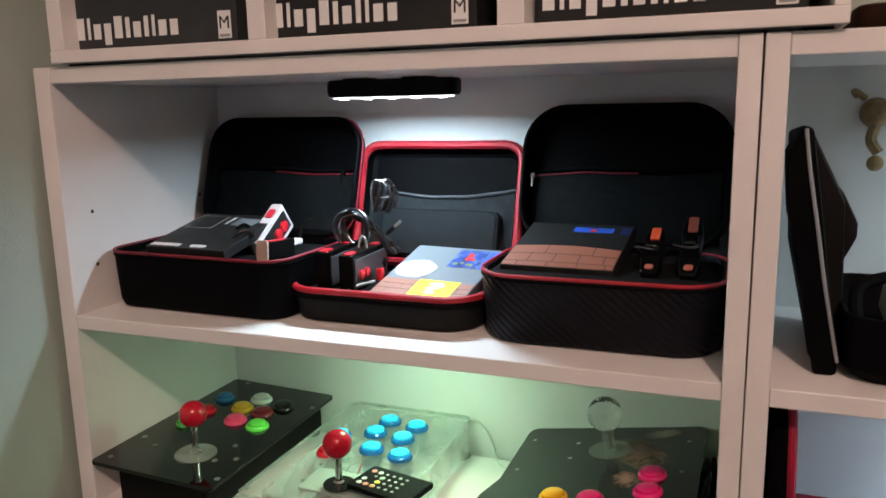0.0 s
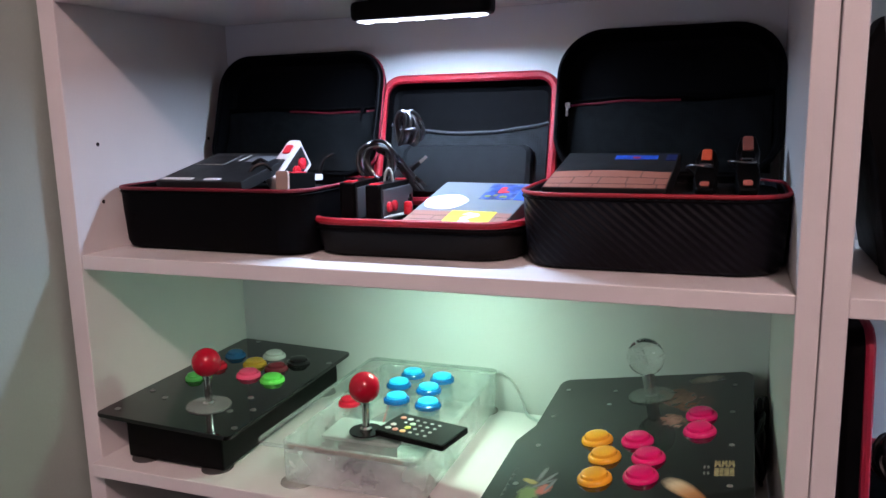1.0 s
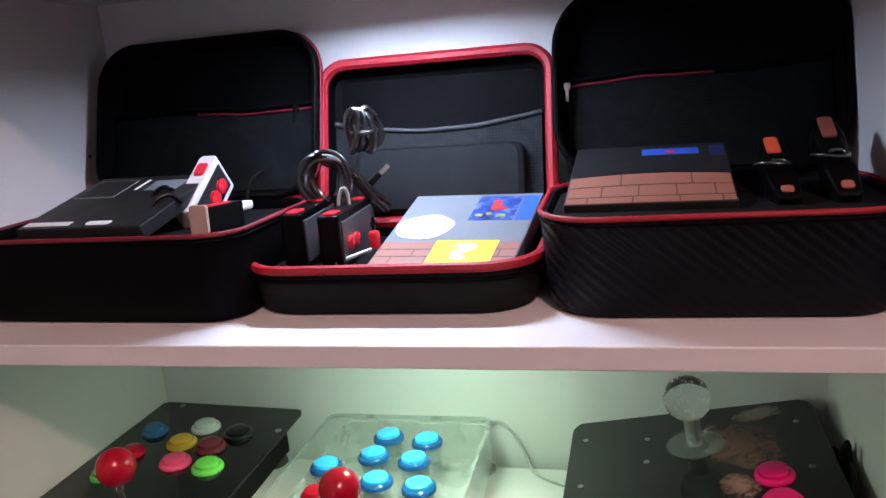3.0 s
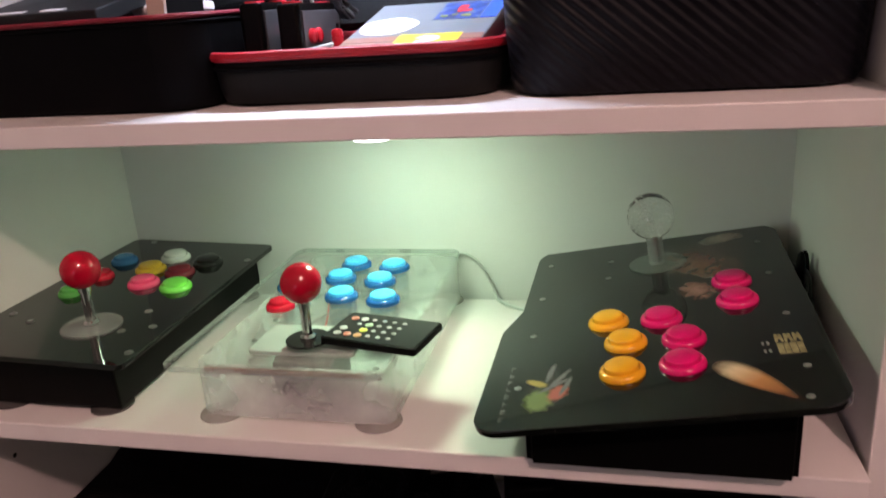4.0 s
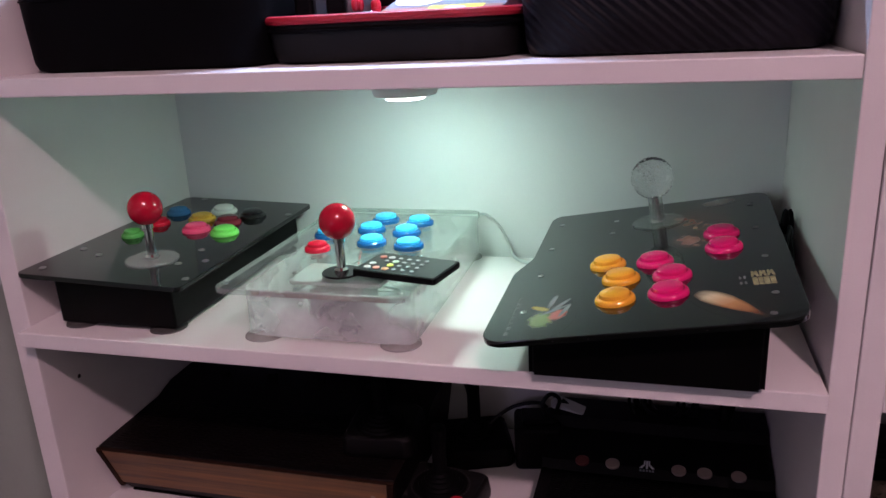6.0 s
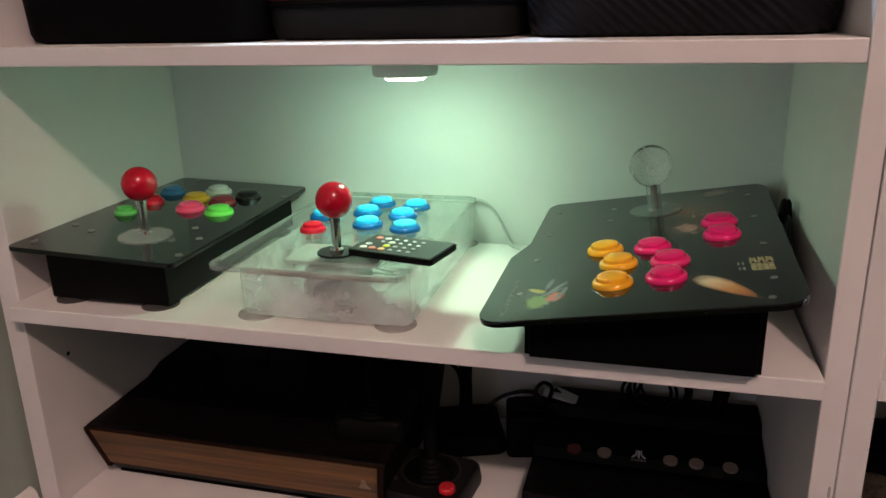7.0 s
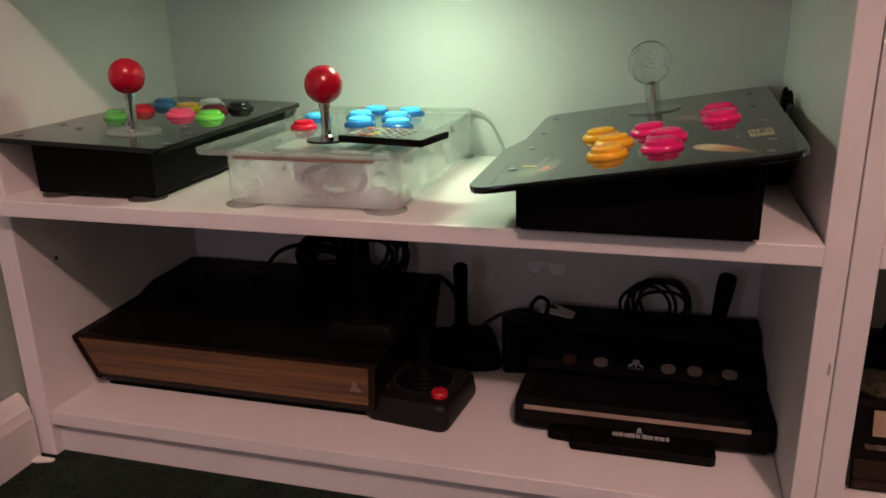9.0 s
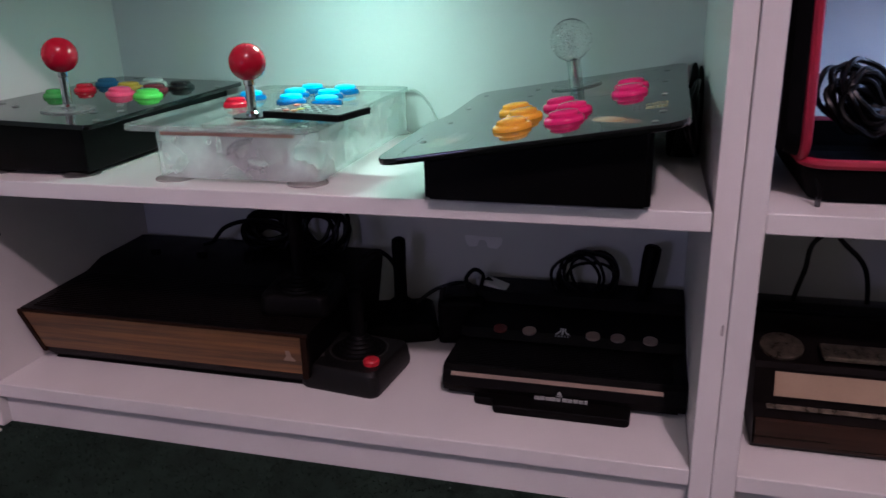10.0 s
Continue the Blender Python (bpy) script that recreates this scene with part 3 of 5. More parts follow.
TOPZ = 0.8775 + 0.0142
game_box(0.018, 0.252, 0.02, TOPZ, 0.19, mat("dark_grey_printed_card", (0.030, 0.034, 0.036), 0.4, var=0.18, bump=0.1, spec=0.3), "dark grey printed console carton with white lettering", 0.026, 0.165, 0.236)
game_box(0.292, 0.525, 0.02, TOPZ, 0.19, CARDBLACK, "black printed console carton with white lettering", 0.299, 0.16, 0.508)
game_box(0.583, 0.812, 0.02, TOPZ, 0.19, CARDBLACK, "black printed console carton with worn corners", 0.589, 0.16, 0.796)


# ---- carrying cases on the upper shelf ----
def ring(w, d, r, cx, cy, z):
    return [Vector((p.x, p.y, z)) for p in rr(w, d, r, cx, cy, 8)]


def tray(w, d, r, h, taper, wall, soft):
    """An open tray with rounded corners, leaning walls and a soft lower edge; its rim lies at h."""
    rings = []
    for inset, z in ((taper + soft, 0), (taper + soft * 0.3, soft * 0.25), (taper, soft), (taper * 0.35, h * 0.6), (0, h - 0.002), (0.001, h)):
        rings.append(ring(w - 2 * inset, d - 2 * inset, r - inset * 0.6, 0, d / 2, z))
    for inset, z in ((wall, h), (wall + 0.001, h - 0.003), (wall + taper * 0.5, wall + 0.004), (wall + taper + soft, wall)):
        rings.append(ring(w - 2 * inset, d - 2 * inset, r - inset * 0.8, 0, d / 2, z))
    return loft(rings)


def rim_line(w, d, r, z, out=0.0):
    return [Vector((p.x, p.y, z)) for p in rr(w + 2 * out, d + 2 * out, r + out, 0, d / 2, 8)]


def puller(parent, m, material=ZIPMETAL):
    bm = box(-0.003, 0.003, -0.003, 0.003, -0.003, 0.003, 0.001)
    box(-0.0015, 0.0015, -0.004, -0.0028, -0.015, -0.003, 0.0006, bm=bm)
    return part("zip_puller", bm, material, parent, m=m)


def carry_case(x, y, z, w, d, r, h, lid_w, lid_len, lid_deep, lean, label, shell, edge, edge_r, taper, lid_x=0.0, pocket=0.5, rim_lid=None, zip_side=1, outer_line=False, elastic=False, turn=0.0, climb=0.0, lid_r=0.04, foam_low=0.009, cloth=MESHCLOTH):
    """An open hard case: tray, edge tape and foam below; leaning lid with an inner pocket above."""
    case = tagged(empty("carrying_case", pose(x, y, z, 0, 0, turn)), label, "case", "open carrying cases")
    base = part("base", tray(w, d, r, h, taper, 0.005, 0.010), shell, case)
    part("edge_tape", tube(rim_line(w, d, r, h), edge_r, 8, True), edge, base, "red zip tape round the rim")
    part("zip_teeth", tube(rim_line(w, d, r, h - edge_r * 2.2, 0.0006), edge_r * 0.55, 6, True), SHELL, base)
    foam = slab(rr(w - 0.016, d - 0.016, r - 0.01, 0, d / 2, 6), 0.006, h - foam_low, 0.003)
    part("foam_insert", foam, FOAM, case)
    # lid, in a frame whose x runs along the hinge, y up the lid and z towards the inside
    lid = empty("lid", pose(lid_x, d - 0.003, h + 0.001, 90 - lean, 0, 0))
    lid.parent = case
    rings = []
    lr = lid_r
    for inset, q in ((0.018, -lid_deep), (0.007, -lid_deep + 0.002), (0.002, -lid_deep + 0.008), (0, -0.006), (0, 0.0), (0.006, 0.0), (0.007, -0.004), (0.010, -lid_deep + 0.009), (0.016, -lid_deep + 0.005)):
        rings.append([Vector((p.x, p.y, q)) for p in rr(lid_w - 2 * inset, lid_len - 2 * inset, max(0.004, lr - inset), 0, lid_len / 2, 8)])
    part("lid_shell", loft(rings), SHELL, lid)
    tape = rim_lid or SHELL
    er = 0.0030 if not rim_lid else 0.0058
    if outer_line:
        part("zip_line", tube([Vector((p.x, p.y, -0.007)) for p in rr(lid_w + 0.001, lid_len + 0.001, lr, 0, lid_len / 2, 8)], 0.0018, 6, True), DARKRED, lid)
    part("edge_tape", tube([Vector((p.x, p.y, 0.0015)) for p in rr(lid_w - 0.004, lid_len - 0.004, lr, 0, lid_len / 2, 8)], er, 8, True), tape, lid)
    # bulging cloth pocket over the lower part of the lid
    top = lid_len * pocket
    n, k = 14, 8
    verts = []
    bm = bmesh.new()
    for j in range(k + 1):
        v = 0.010 + (top - 0.010) * j / k
        row = []
        for i in range(n + 1):
            u = -lid_w / 2 + 0.012 + (lid_w - 0.024) * i / n
            s = 1 - (2 * i / n - 1) ** 2
            b = 0.007 * s * math.sin(math.pi * min(1, 0.25 + 0.75 * j / k)) + 0.0018 * math.sin(i * 1.7 + j * 0.9)
            sag = (-0.012 * s if elastic else 0.0025 * math.sin(i * 0.45) + climb * (i / n - 0.5)) * (j / k) ** 2
            row.append(bm.verts.new((u, v + sag, -lid_deep + 0.012 + b)))
        verts.append(row)
    for a, b in zip(verts, verts[1:]):
        for i in range(n):
            bm.faces.new((a[i], a[i + 1], b[i + 1], b[i]))
    line = [v.co + Vector((0, 0.001, 0.001)) for v in verts[-1]]
    part("pocket", bm, cloth, lid, "black mesh pocket", smooth=80)
    if elastic:
        part("pocket_edge", tube(line, 0.0024, 8), PIPING, lid, "grey elastic edge")
        part("cushion", slab(rr(lid_w * 0.74, top * 0.62, 0.012, 0.004, top * 0.42), -lid_deep + 0.012, -lid_deep + 0.026, 0.008), CUSHION, lid)
    else:
        shown = line[len(line) // 2 - 1:] if zip_side > 0 else line[:len(line) // 2 + 2]
        part("pocket_zip", tube(shown, 0.0013, 6), DARKRED, lid, "dark red zip")
        up = [p + Vector((0, 0.005, -0.001)) for p in line]
        part("zip_flap", tube(up, 0.0028, 6), LINING, lid)
        e = line[-2] if zip_side > 0 else line[0]
        puller(lid, pose(e.x, e.y, e.z + 0.004, -90, 0, 0) @ pose(0, 0, 0, 0, 0, 0), ZIPMETAL if zip_side < 0 else SHELL)
    # cloth hinge strip
    part("hinge_cloth", box(-lid_w * 0.38, lid_w * 0.38, d - 0.006, d + 0.001, h - 0.016, h + 0.004, 0.001), SHELL, case)
    return case


SHELF2 = S2[1]
carry_case(0.1305, 0.050, SHELF2, 0.272, 0.176, 0.034, 0.0745, 0.256, 0.170, 0.026, 17, "open black hard carrying case with thin dark red zip tape", SHELL, DARKRED, 0.0021, 0.003, lid_x=0.008, pocket=0.54, outer_line=True, lid_r=0.042, turn=-1.5)
carry_case(0.3785, 0.066, SHELF2, 0.246, 0.170, 0.045, 0.0400, 0.236, 0.167, 0.022, 17, "open shallow black case with broad bright red edge tape", DARKSHELL, RED, 0.0042, 0.003, lid_x=0.006, pocket=0.63, rim_lid=RED, elastic=True, lid_r=0.024, cloth=PALEMESH)
carry_case(0.6315, 0.052, SHELF2, 0.256, 0.178, 0.048, 0.0755, 0.254, 0.180, 0.028, 17, "open black ribbed carrying case with thin red zip tape", RIBBED, RED, 0.0022, 0.004, pocket=0.53, zip_side=-1, climb=0.010, lid_r=0.052, foam_low=0.0035)


def pad(length, high, thick, shell, face, accent, cap, label, m, buttons=2, first=0.024, button_r=0.0062):
    """A game pad standing on its long edge: shell, face plate, coloured end caps, buttons, cable."""
    ob = tagged(empty("game_pad", m), label, "game pad", "game pads in the cases")
    part("shell", slab(rr(thick, length, 0.004, 0, length / 2), 0, high, 0.002), shell, ob)
    part("face_plate", box(thick / 2 - 0.0004, thick / 2 + 0.0012, 0.006, length - 0.006, 0.006, high - 0.006, 0.001), face, ob)
    part("cap", slab(rr(thick * 0.62, 0.020, 0.003, 0, 0.014), high - 0.0005, high + 0.0015, 0.0007), accent, ob)
    part("cap", slab(rr(thick * 0.62, 0.016, 0.003, 0, length - 0.02), high - 0.0005, high + 0.0015, 0.0007), accent, ob)
    for i in range(buttons):
        bm = lathe([(button_r, 0), (button_r, 0.003), (button_r * 0.72, 0.0042), (0.001, 0.0046)], 16)
        part("button", bm, cap, ob, m=pose(thick / 2 + 0.001, first + i * 0.016, high * 0.45, 0, 90, 0))
    part("cross_key", slab(rounded([(-0.002, -0.006), (0.002, -0.006), (0.002, -0.002), (0.006, -0.002), (0.006, 0.002), (0.002, 0.002), (0.002, 0.006), (-0.002, 0.006), (-0.002, 0.002), (-0.006, 0.002), (-0.006, -0.002), (-0.002, -0.002)], 0.0006, 2), 0, 0.0016), GRIP, ob, m=pose(thick / 2 + 0.001, length - 0.018, high * 0.5, 0, 90, 0))
    return ob


# contents of the first case
def flat_carton(name, x, y, z, w, d, h, tilt, turn, material, label):
    ob = tagged(empty(name, pose(x, y, z, tilt, 0, turn)), label, "box")
    part("carton", box(-w / 2, w / 2, 0, d, -h, 0, 0.0012), material, ob)
    return ob


def print_on(parent, name, x0, x1, y0, y1, material, lift=0.0003, r=0.0):
    out = rr(x1 - x0, y1 - y0, r, (x0 + x1) / 2, (y0 + y1) / 2, 4) if r else [Vector(p) for p in ((x0, y0), (x1, y0), (x1, y1), (x0, y1))]
    return part(name, slab(out, -0.0002, lift), material, parent)


c = flat_carton("game_console_box", 0.122, 0.058, 0.6515, 0.124, 0.122, 0.013, 12, -2, CARDBLACK, "black printed console carton lying tilted in a case")
print_on(c, "print_frame", -0.056, -0.012, 0.068, 0.112, PRINTGREY)
print_on(c, "print_panel", -0.0545, -0.0135, 0.0695, 0.1105, CARDBLACK, 0.0005)
print_on(c, "print_bar", -0.002, 0.001, 0.085, 0.112, PRINTWHITE)
print_on(c, "print_picture", 0.010, 0.044, 0.082, 0.108, CARDGREY)
print_on(c, "print_bar", -0.058, -0.012, 0.005, 0.013, PRINTWHITE)
print_on(c, "print_bar", 0.004, 0.028, 0.005, 0.013, PRINTWHITE, r=0.003)

WP = "white game pad with black face and red buttons"


pad(0.0744, 0.040, 0.018, BODYWHITE, CARDBLACK, REDPLASTIC, REDPLASTIC, WP + ", propped up", pose(0.181, 0.1435, 0.6176, 36, 0, -3), 2, 0.038, button_r=0.0075)
small = tagged(empty("game_pad", pose(0.2245, 0.078, 0.6375, -4, 0, -3)), "small black game pad with a tan end and white tail", "game pad", "game pads in the cases")
part("shell", slab(rr(0.0150, 0.058, 0.003, 0, 0.030), 0, 0.0225, 0.002), GRIP, small)
part("end_plate", slab(rr(0.0165, 0.025, 0.003), 0, 0.004, 0.001), mat("tan_pad_end_plastic", (0.40, 0.30, 0.25), 0.45, var=0.08), small, "faded tan end", pose(0, 0.002, 0.0125, 90, 0, 0))
part("tail", slab(rounded([(-0.007, 0.055), (0.0070, 0.050), (0.0085, 0.072), (0.004, 0.080), (-0.006, 0.076)], 0.003, 3), 0.013, 0.0205, 0.002), BODYWHITE, small, "white plastic tail")
part("cap", slab(rr(0.0055, 0.034, 0.002, 0.0035, 0.024), 0.0222, 0.0238, 0.0006), REDPLASTIC, small, "red strip")
cb = spline([(0.168, 0.085, 0.628), (0.166, 0.092, 0.648), (0.172, 0.100, 0.664), (0.182, 0.108, 0.668), (0.190, 0.112, 0.660)])
tagged(part("pad_cable", tube(cb, 0.0021), CABLE), "black cable arching over the carton edge", "cable")
cb = spline([(0.150, 0.13, 0.64), (0.152, 0.125, 0.662), (0.163, 0.13, 0.672), (0.172, 0.14, 0.662)])
tagged(part("pad_cable", tube(cb, 0.0022), CABLE), "black cable looped beside the white pads", "cable")
cb = spline([(0.222, 0.165, 0.645), (0.228, 0.17, 0.668), (0.238, 0.178, 0.676)])
tagged(part("pad_cable", tube(cb, 0.0020), CABLE), "short black cable end in the case", "cable")

# contents of the second case
c = flat_carton("game_console_box", 0.4205, 0.090, 0.6040, 0.123, 0.132, 0.018, 15, -6, CARDGREY, "grey printed console carton with a yellow block and bricks")
W2 = 0.123
print_on(c, "print_bricks", -W2 / 2 + 0.001, W2 / 2 - 0.001, 0.001, 0.038, BRICKPRINT)
for yy in (0.013, 0.025):
    print_on(c, "brick_joint", -W2 / 2 + 0.001, W2 / 2 - 0.001, yy, yy + 0.0008, BRICKLINE, 0.0005)
for i, xx in enumerate((-0.045, -0.028, -0.014, 0.046)):
    print_on(c, "brick_joint", xx, xx + 0.0008, 0.001 + 0.012 * (i % 2), 0.013 + 0.012 * (i % 2), BRICKLINE, 0.0005)
print_on(c, "print_block", -0.012, 0.042, 0.001, 0.040, PRINTYELLOW, 0.0007)
lettering("print_mark", "?", 0.044, PRINTWHITE, c, pose(0.015, 0.019, 0.0011) @ Matrix.Diagonal((1.7, 0.8, 1, 1)), bold=0.0012)
cloud = [Vector((-0.0325 + (0.0265 + 0.0008 * math.sin(5 * a)) * math.cos(a), 0.066 + (0.0225 + 0.0008 * math.sin(5 * a + 1)) * math.sin(a))) for a in [2 * math.pi * i / 40 for i in range(40)]]
part("print_cloud", slab(cloud, -0.0002, 0.0005), PRINTWHITE, c)
print_on(c, "print_picture", 0.004, 0.044, 0.078, 0.126, blotted("busy_blue_picture_print", ((0.004, 0.008, 0.03), (0.008, 0.02, 0.10), (0.010, 0.035, 0.18), (0.015, 0.06, 0.26), (0.12, 0.17, 0.24), (0.04, 0.08, 0.18)), 75))
print_on(c, "print_shape", 0.0195, 0.0275, 0.097, 0.117, PRINTRED, 0.0006, 0.0035)
print_on(c, "print_shape", 0.0240, 0.0340, 0.098, 0.104, PRINTRED, 0.0007, 0.0025)
SPRIG = mat("yellow_green_print", (0.22, 0.26, 0.05), 0.4, var=0.5, scale=160, bump=0)
for x0, x1, y0 in ((0.008, 0.015, 0.084), (0.018, 0.023, 0.087), (0.027, 0.036, 0.083)):
    print_on(c, "print_shape", x0, x1, y0, y0 + 0.006, SPRIG, 0.0006, 0.0022)
print_on(c, "print_edge", 0.046, 0.060, 0.078, 0.126, PRINTBLUE, 0.0005)
BP = "black game pad with red trim standing in foam"
pad(0.092, 0.048, 0.019, BLACKBOX, PADGREY, REDPLASTIC, REDPLASTIC, BP, pose(0.2975, 0.094, 0.600, 0, 0, 3), 2, 0.040)
pad(0.112, 0.048, 0.019, BLACKBOX, PADGREY, REDPLASTIC, REDPLASTIC, BP, pose(0.3310, 0.091, 0.598, -1, 0, 3), 2, 0.022)
for x, y in ((0.3535, 0.140),):
    ob = tagged(empty("button_cap", pose(x, y, 0.608)), "red round button cap between pads and carton", "button")
    part("cap", lathe([(0.005, 0), (0.005, 0.012), (0.004, 0.0145), (0.001, 0.015)], 18), REDPLASTIC, ob)
rng = random.Random(11)


def bundle(name, at, big, loops, r, label, tilt, squash=0.6, material=CABLE, jitter=0.16):
    """A loose bundle of looped cable."""
    ob = tagged(empty(name, pose(*at) @ tilt), label, "cable")
    for i in range(loops):
        a = big * rng.uniform(0.8, 1.1)
        off = Vector((rng.uniform(-1, 1), rng.uniform(-1, 1), rng.uniform(-1, 1))) * big * jitter
        ph = rng.uniform(0, 6.28)
        pts = [off + Vector((a * math.cos(t), a * squash * math.sin(t) * (1 + 0.1 * math.sin(2 * t + ph)), 0.12 * a * math.sin(3 * t + ph))) for t in [2 * math.pi * k / 28 for k in range(28)]]
        part("loop", tube(pts, r, 7, True), material, ob)
    return ob


ob = tagged(empty("cable_bundle", pose(0.331, 0.200, 0.7065)), "black shiny cable tied in a small upright knot", "cable")
for i in range(5):
    a, j = 0.0075 + 0.0016 * (i % 3), rng.uniform(-0.002, 0.002)
    turn_ = pose(0.0036 * (i - 2), 0.0030 * (i - 2), j, rng.uniform(-10, 10), 12 - 7 * i, 14 * (i - 2))
    p = [turn_ @ Vector((a * math.cos(t), 0.002 * math.sin(2 * t), (0.0200 - 0.0015 * (i % 3)) * math.sin(t) * (1 + 0.1 * math.cos(t + i)))) for t in [2 * math.pi * q / 24 for q in range(24)]]
    part("loop", tube(p, 0.0026, 9, True), SHINYCABLE, ob)
p = spline([(-0.010, 0.003, -0.004), (-0.002, -0.009, -0.003), (0.009, -0.004, -0.002), (0.008, 0.008, -0.001)], 6)
part("tie", tube(p, 0.0026, 8), SHINYCABLE, ob)
# a coil whose strands sweep back and down into the case
ob = tagged(empty("cable_bundle", pose(0.297, 0.167, 0.668)), "black shiny controller cable tied in loose loops", "cable")
for i in range(9):
    j, k, w_ = rng.uniform(-0.003, 0.003), rng.uniform(-0.004, 0.004), 0.0011 * i
    p = spline([(0.004 + j, 0.004 * math.sin(i), -0.026 + k), (-0.009 + w_, -0.002 + j, -0.014 + k), (-0.0150 + w_, -0.003 + k, 0.006 + j), (-0.006 + w_, 0.001 + j, 0.020 - w_ * 0.5), (0.008 + j, 0.004 + k, 0.0215 - w_),
                (0.022 + k, 0.012 + j, 0.010 - w_), (0.036 + j, 0.022 + k, -0.013 - w_ * 0.6), (0.050 + k * 1.6, 0.031 + j, -0.036 + j)], 6)
    part("strand", tube(p, 0.0020, 8), SHINYCABLE, ob)
for r_, cx, cz, rz in ((0.0205, 0.014, 0.002, -18), (0.0175, 0.009, -0.002, 10), (0.0190, 0.003, 0.000, 28)):
    m_ = pose(cx, -0.005, cz, 0, 0, rz)
    p = [m_ @ Vector((r_ * math.cos(t), 0.003 * math.sin(t + cx * 200), r_ * 1.18 * math.sin(t) * (1 + 0.08 * math.cos(2 * t)))) for t in [-0.9 + 4.9 * q / 24 for q in range(25)]]
    part("loop", tube(p, 0.0021, 8), SHINYCABLE, ob)
part("tie", tube([Vector((0.027 + 0.005 * math.cos(t), 0.014 + 0.009 * math.sin(t), 0.002 - 0.007 * math.cos(t))) for t in [2 * math.pi * q / 16 for q in range(16)]], 0.0016, 6, True), CABLE, ob)
ob = tagged(empty("usb_plug", pose(0.3400, 0.2150, 0.6630, 0, -40, 18)), "black plug with a bare metal tip", "plug")
part("grip", box(-0.014, 0.0, -0.005, 0.005, -0.003, 0.003, 0.001), CABLE, ob)
part("tip", box(0.0, 0.011, -0.0045, 0.0045, -0.002, 0.002, 0.0004), STEEL, ob)
part("lead", tube(spline([(-0.013, 0, 0), (-0.022, 0.001, -0.004), (-0.030, 0.004, -0.016)]), 0.0019), CABLE, ob)
p = spline([(0.3195, 0.148, 0.632), (0.3205, 0.150, 0.650), (0.3245, 0.151, 0.6595), (0.3285, 0.152, 0.655), (0.3290, 0.153, 0.636)])
tagged(part("pad_cable", tube(p, 0.0016), GREYCABLE), "grey pad cable arching out of the case", "cable")

p = [(0.334, 0.092, 0.6065), (0.345, 0.106, 0.609), (0.357, 0.118, 0.6115)]
tagged(part("grey_tube", tube(p, 0.0018), GREYCABLE), "short pale grey tube lying between pad and carton", "tube")

# contents of the third case
c = flat_carton("game_console_box", 0.584, 0.097, 0.6460, 0.126, 0.136, 0.020, 11.5, -2, CARDBLACK, "black printed console carton with a row of bricks")
# two and a half courses of large bricks under an arched upper border
crown = lambda x: 0.056 + 0.007 * (1 - (x / 0.061) ** 2)
arch = [Vector((-0.0615, 0.001)), Vector((0.0615, 0.001))] + [Vector((x, crown(x))) for x in [0.0615 - 0.123 * i / 16 for i in range(17)]]
part("print_bricks", slab(arch, -0.0002, 0.0003), BRICKPRINT, c)
for yy in (0.0125, 0.0345):
    curve = [Vector((x, yy - 0.0005 + (crown(x) - 0.058) * yy / 0.058)) for x in [-0.0612 + 0.1224 * i / 12 for i in range(13)]]
    part("brick_joint", slab(curve + [v + Vector((0, 0.0013)) for v in reversed(curve)], -0.0001, 0.0005), BRICKLINE, c)
for y0, y1, xs in ((0.001, 0.0125, (-0.046, -0.012, 0.022, 0.052)), (0.0135, 0.0345, (-0.036, -0.008, 0.020, 0.048)), (0.0355, 0.0572, (-0.022, 0.032))):
    for xx in xs:
        rise = (crown(xx) - 0.058) * y1 / 0.058
        print_on(c, "brick_joint", xx, xx + 0.0012, y0 + rise * 0.5, y1 + rise, BRICKLINE, 0.0005)
print_on(c, "print_picture", -0.006, 0.041, 0.108, 0.124, PRINTBLUE)
print_on(c, "print_shape", 0.014, 0.022, 0.110, 0.118, PRINTRED, 0.0006, 0.003)
print_on(c, "print_edge", 0.050, 0.061, 0.104, 0.126, mat("faded_navy_print", (0.012, 0.02, 0.09), 0.35, var=0.3), 0.0005)
OP = "black game pad with orange ends standing in foam"
for x, rise, long_, big in ((0.6815, 20, 0.098, ORANGEPLASTIC), (0.7210, 28, 0.102, DULLORANGE)):
    ob = tagged(empty("game_pad", pose(x, 0.097, 0.6455, rise, 0, 0)), OP, "game pad", "game pads in the cases")
    out = rounded([(-0.008, 0.0), (0.008, 0.0), (0.0115, 0.030), (0.0095, 0.055), (0.0115, 0.075), (0.0075, long_), (-0.0075, long_), (-0.0115, 0.075), (-0.0095, 0.055), (-0.0115, 0.030)], 0.004, 3)
    part("shell", slab(out, -0.020, 0, 0.003), BLACKBOX, ob)
    part("cap", slab(rr(0.0105, 0.027, 0.003, 0.0, long_ - 0.017), -0.0005, 0.0022, 0.001), big, ob, "orange shoulder button")
    part("cap", slab(rr(0.009, 0.009, 0.003, 0, 0.012), -0.0005, 0.0016, 0.001), DULLORANGE, ob)
    part("ridge", slab(rr(0.014, 0.014, 0.003, 0, long_ * 0.58), -0.0005, 0.0035, 0.0015), BLACKBOX, ob)
    p = spline([(-0.011, 0.052, -0.008), (-0.018, 0.047, 0.002), (-0.013, 0.037, 0.009), (-0.002, 0.033, 0.010), (0.006, 0.040, 0.006), (0.003, 0.049, 0.004), (-0.006, 0.046, 0.006)])
    part("cable", tube(p, 0.0015), SHINYCABLE, ob)


# ---- arcade sticks on the middle shelf ----
SHELF1 = PULLED[1]
SEAT = SHELF1 - 0.0038
BUTTONS = {}


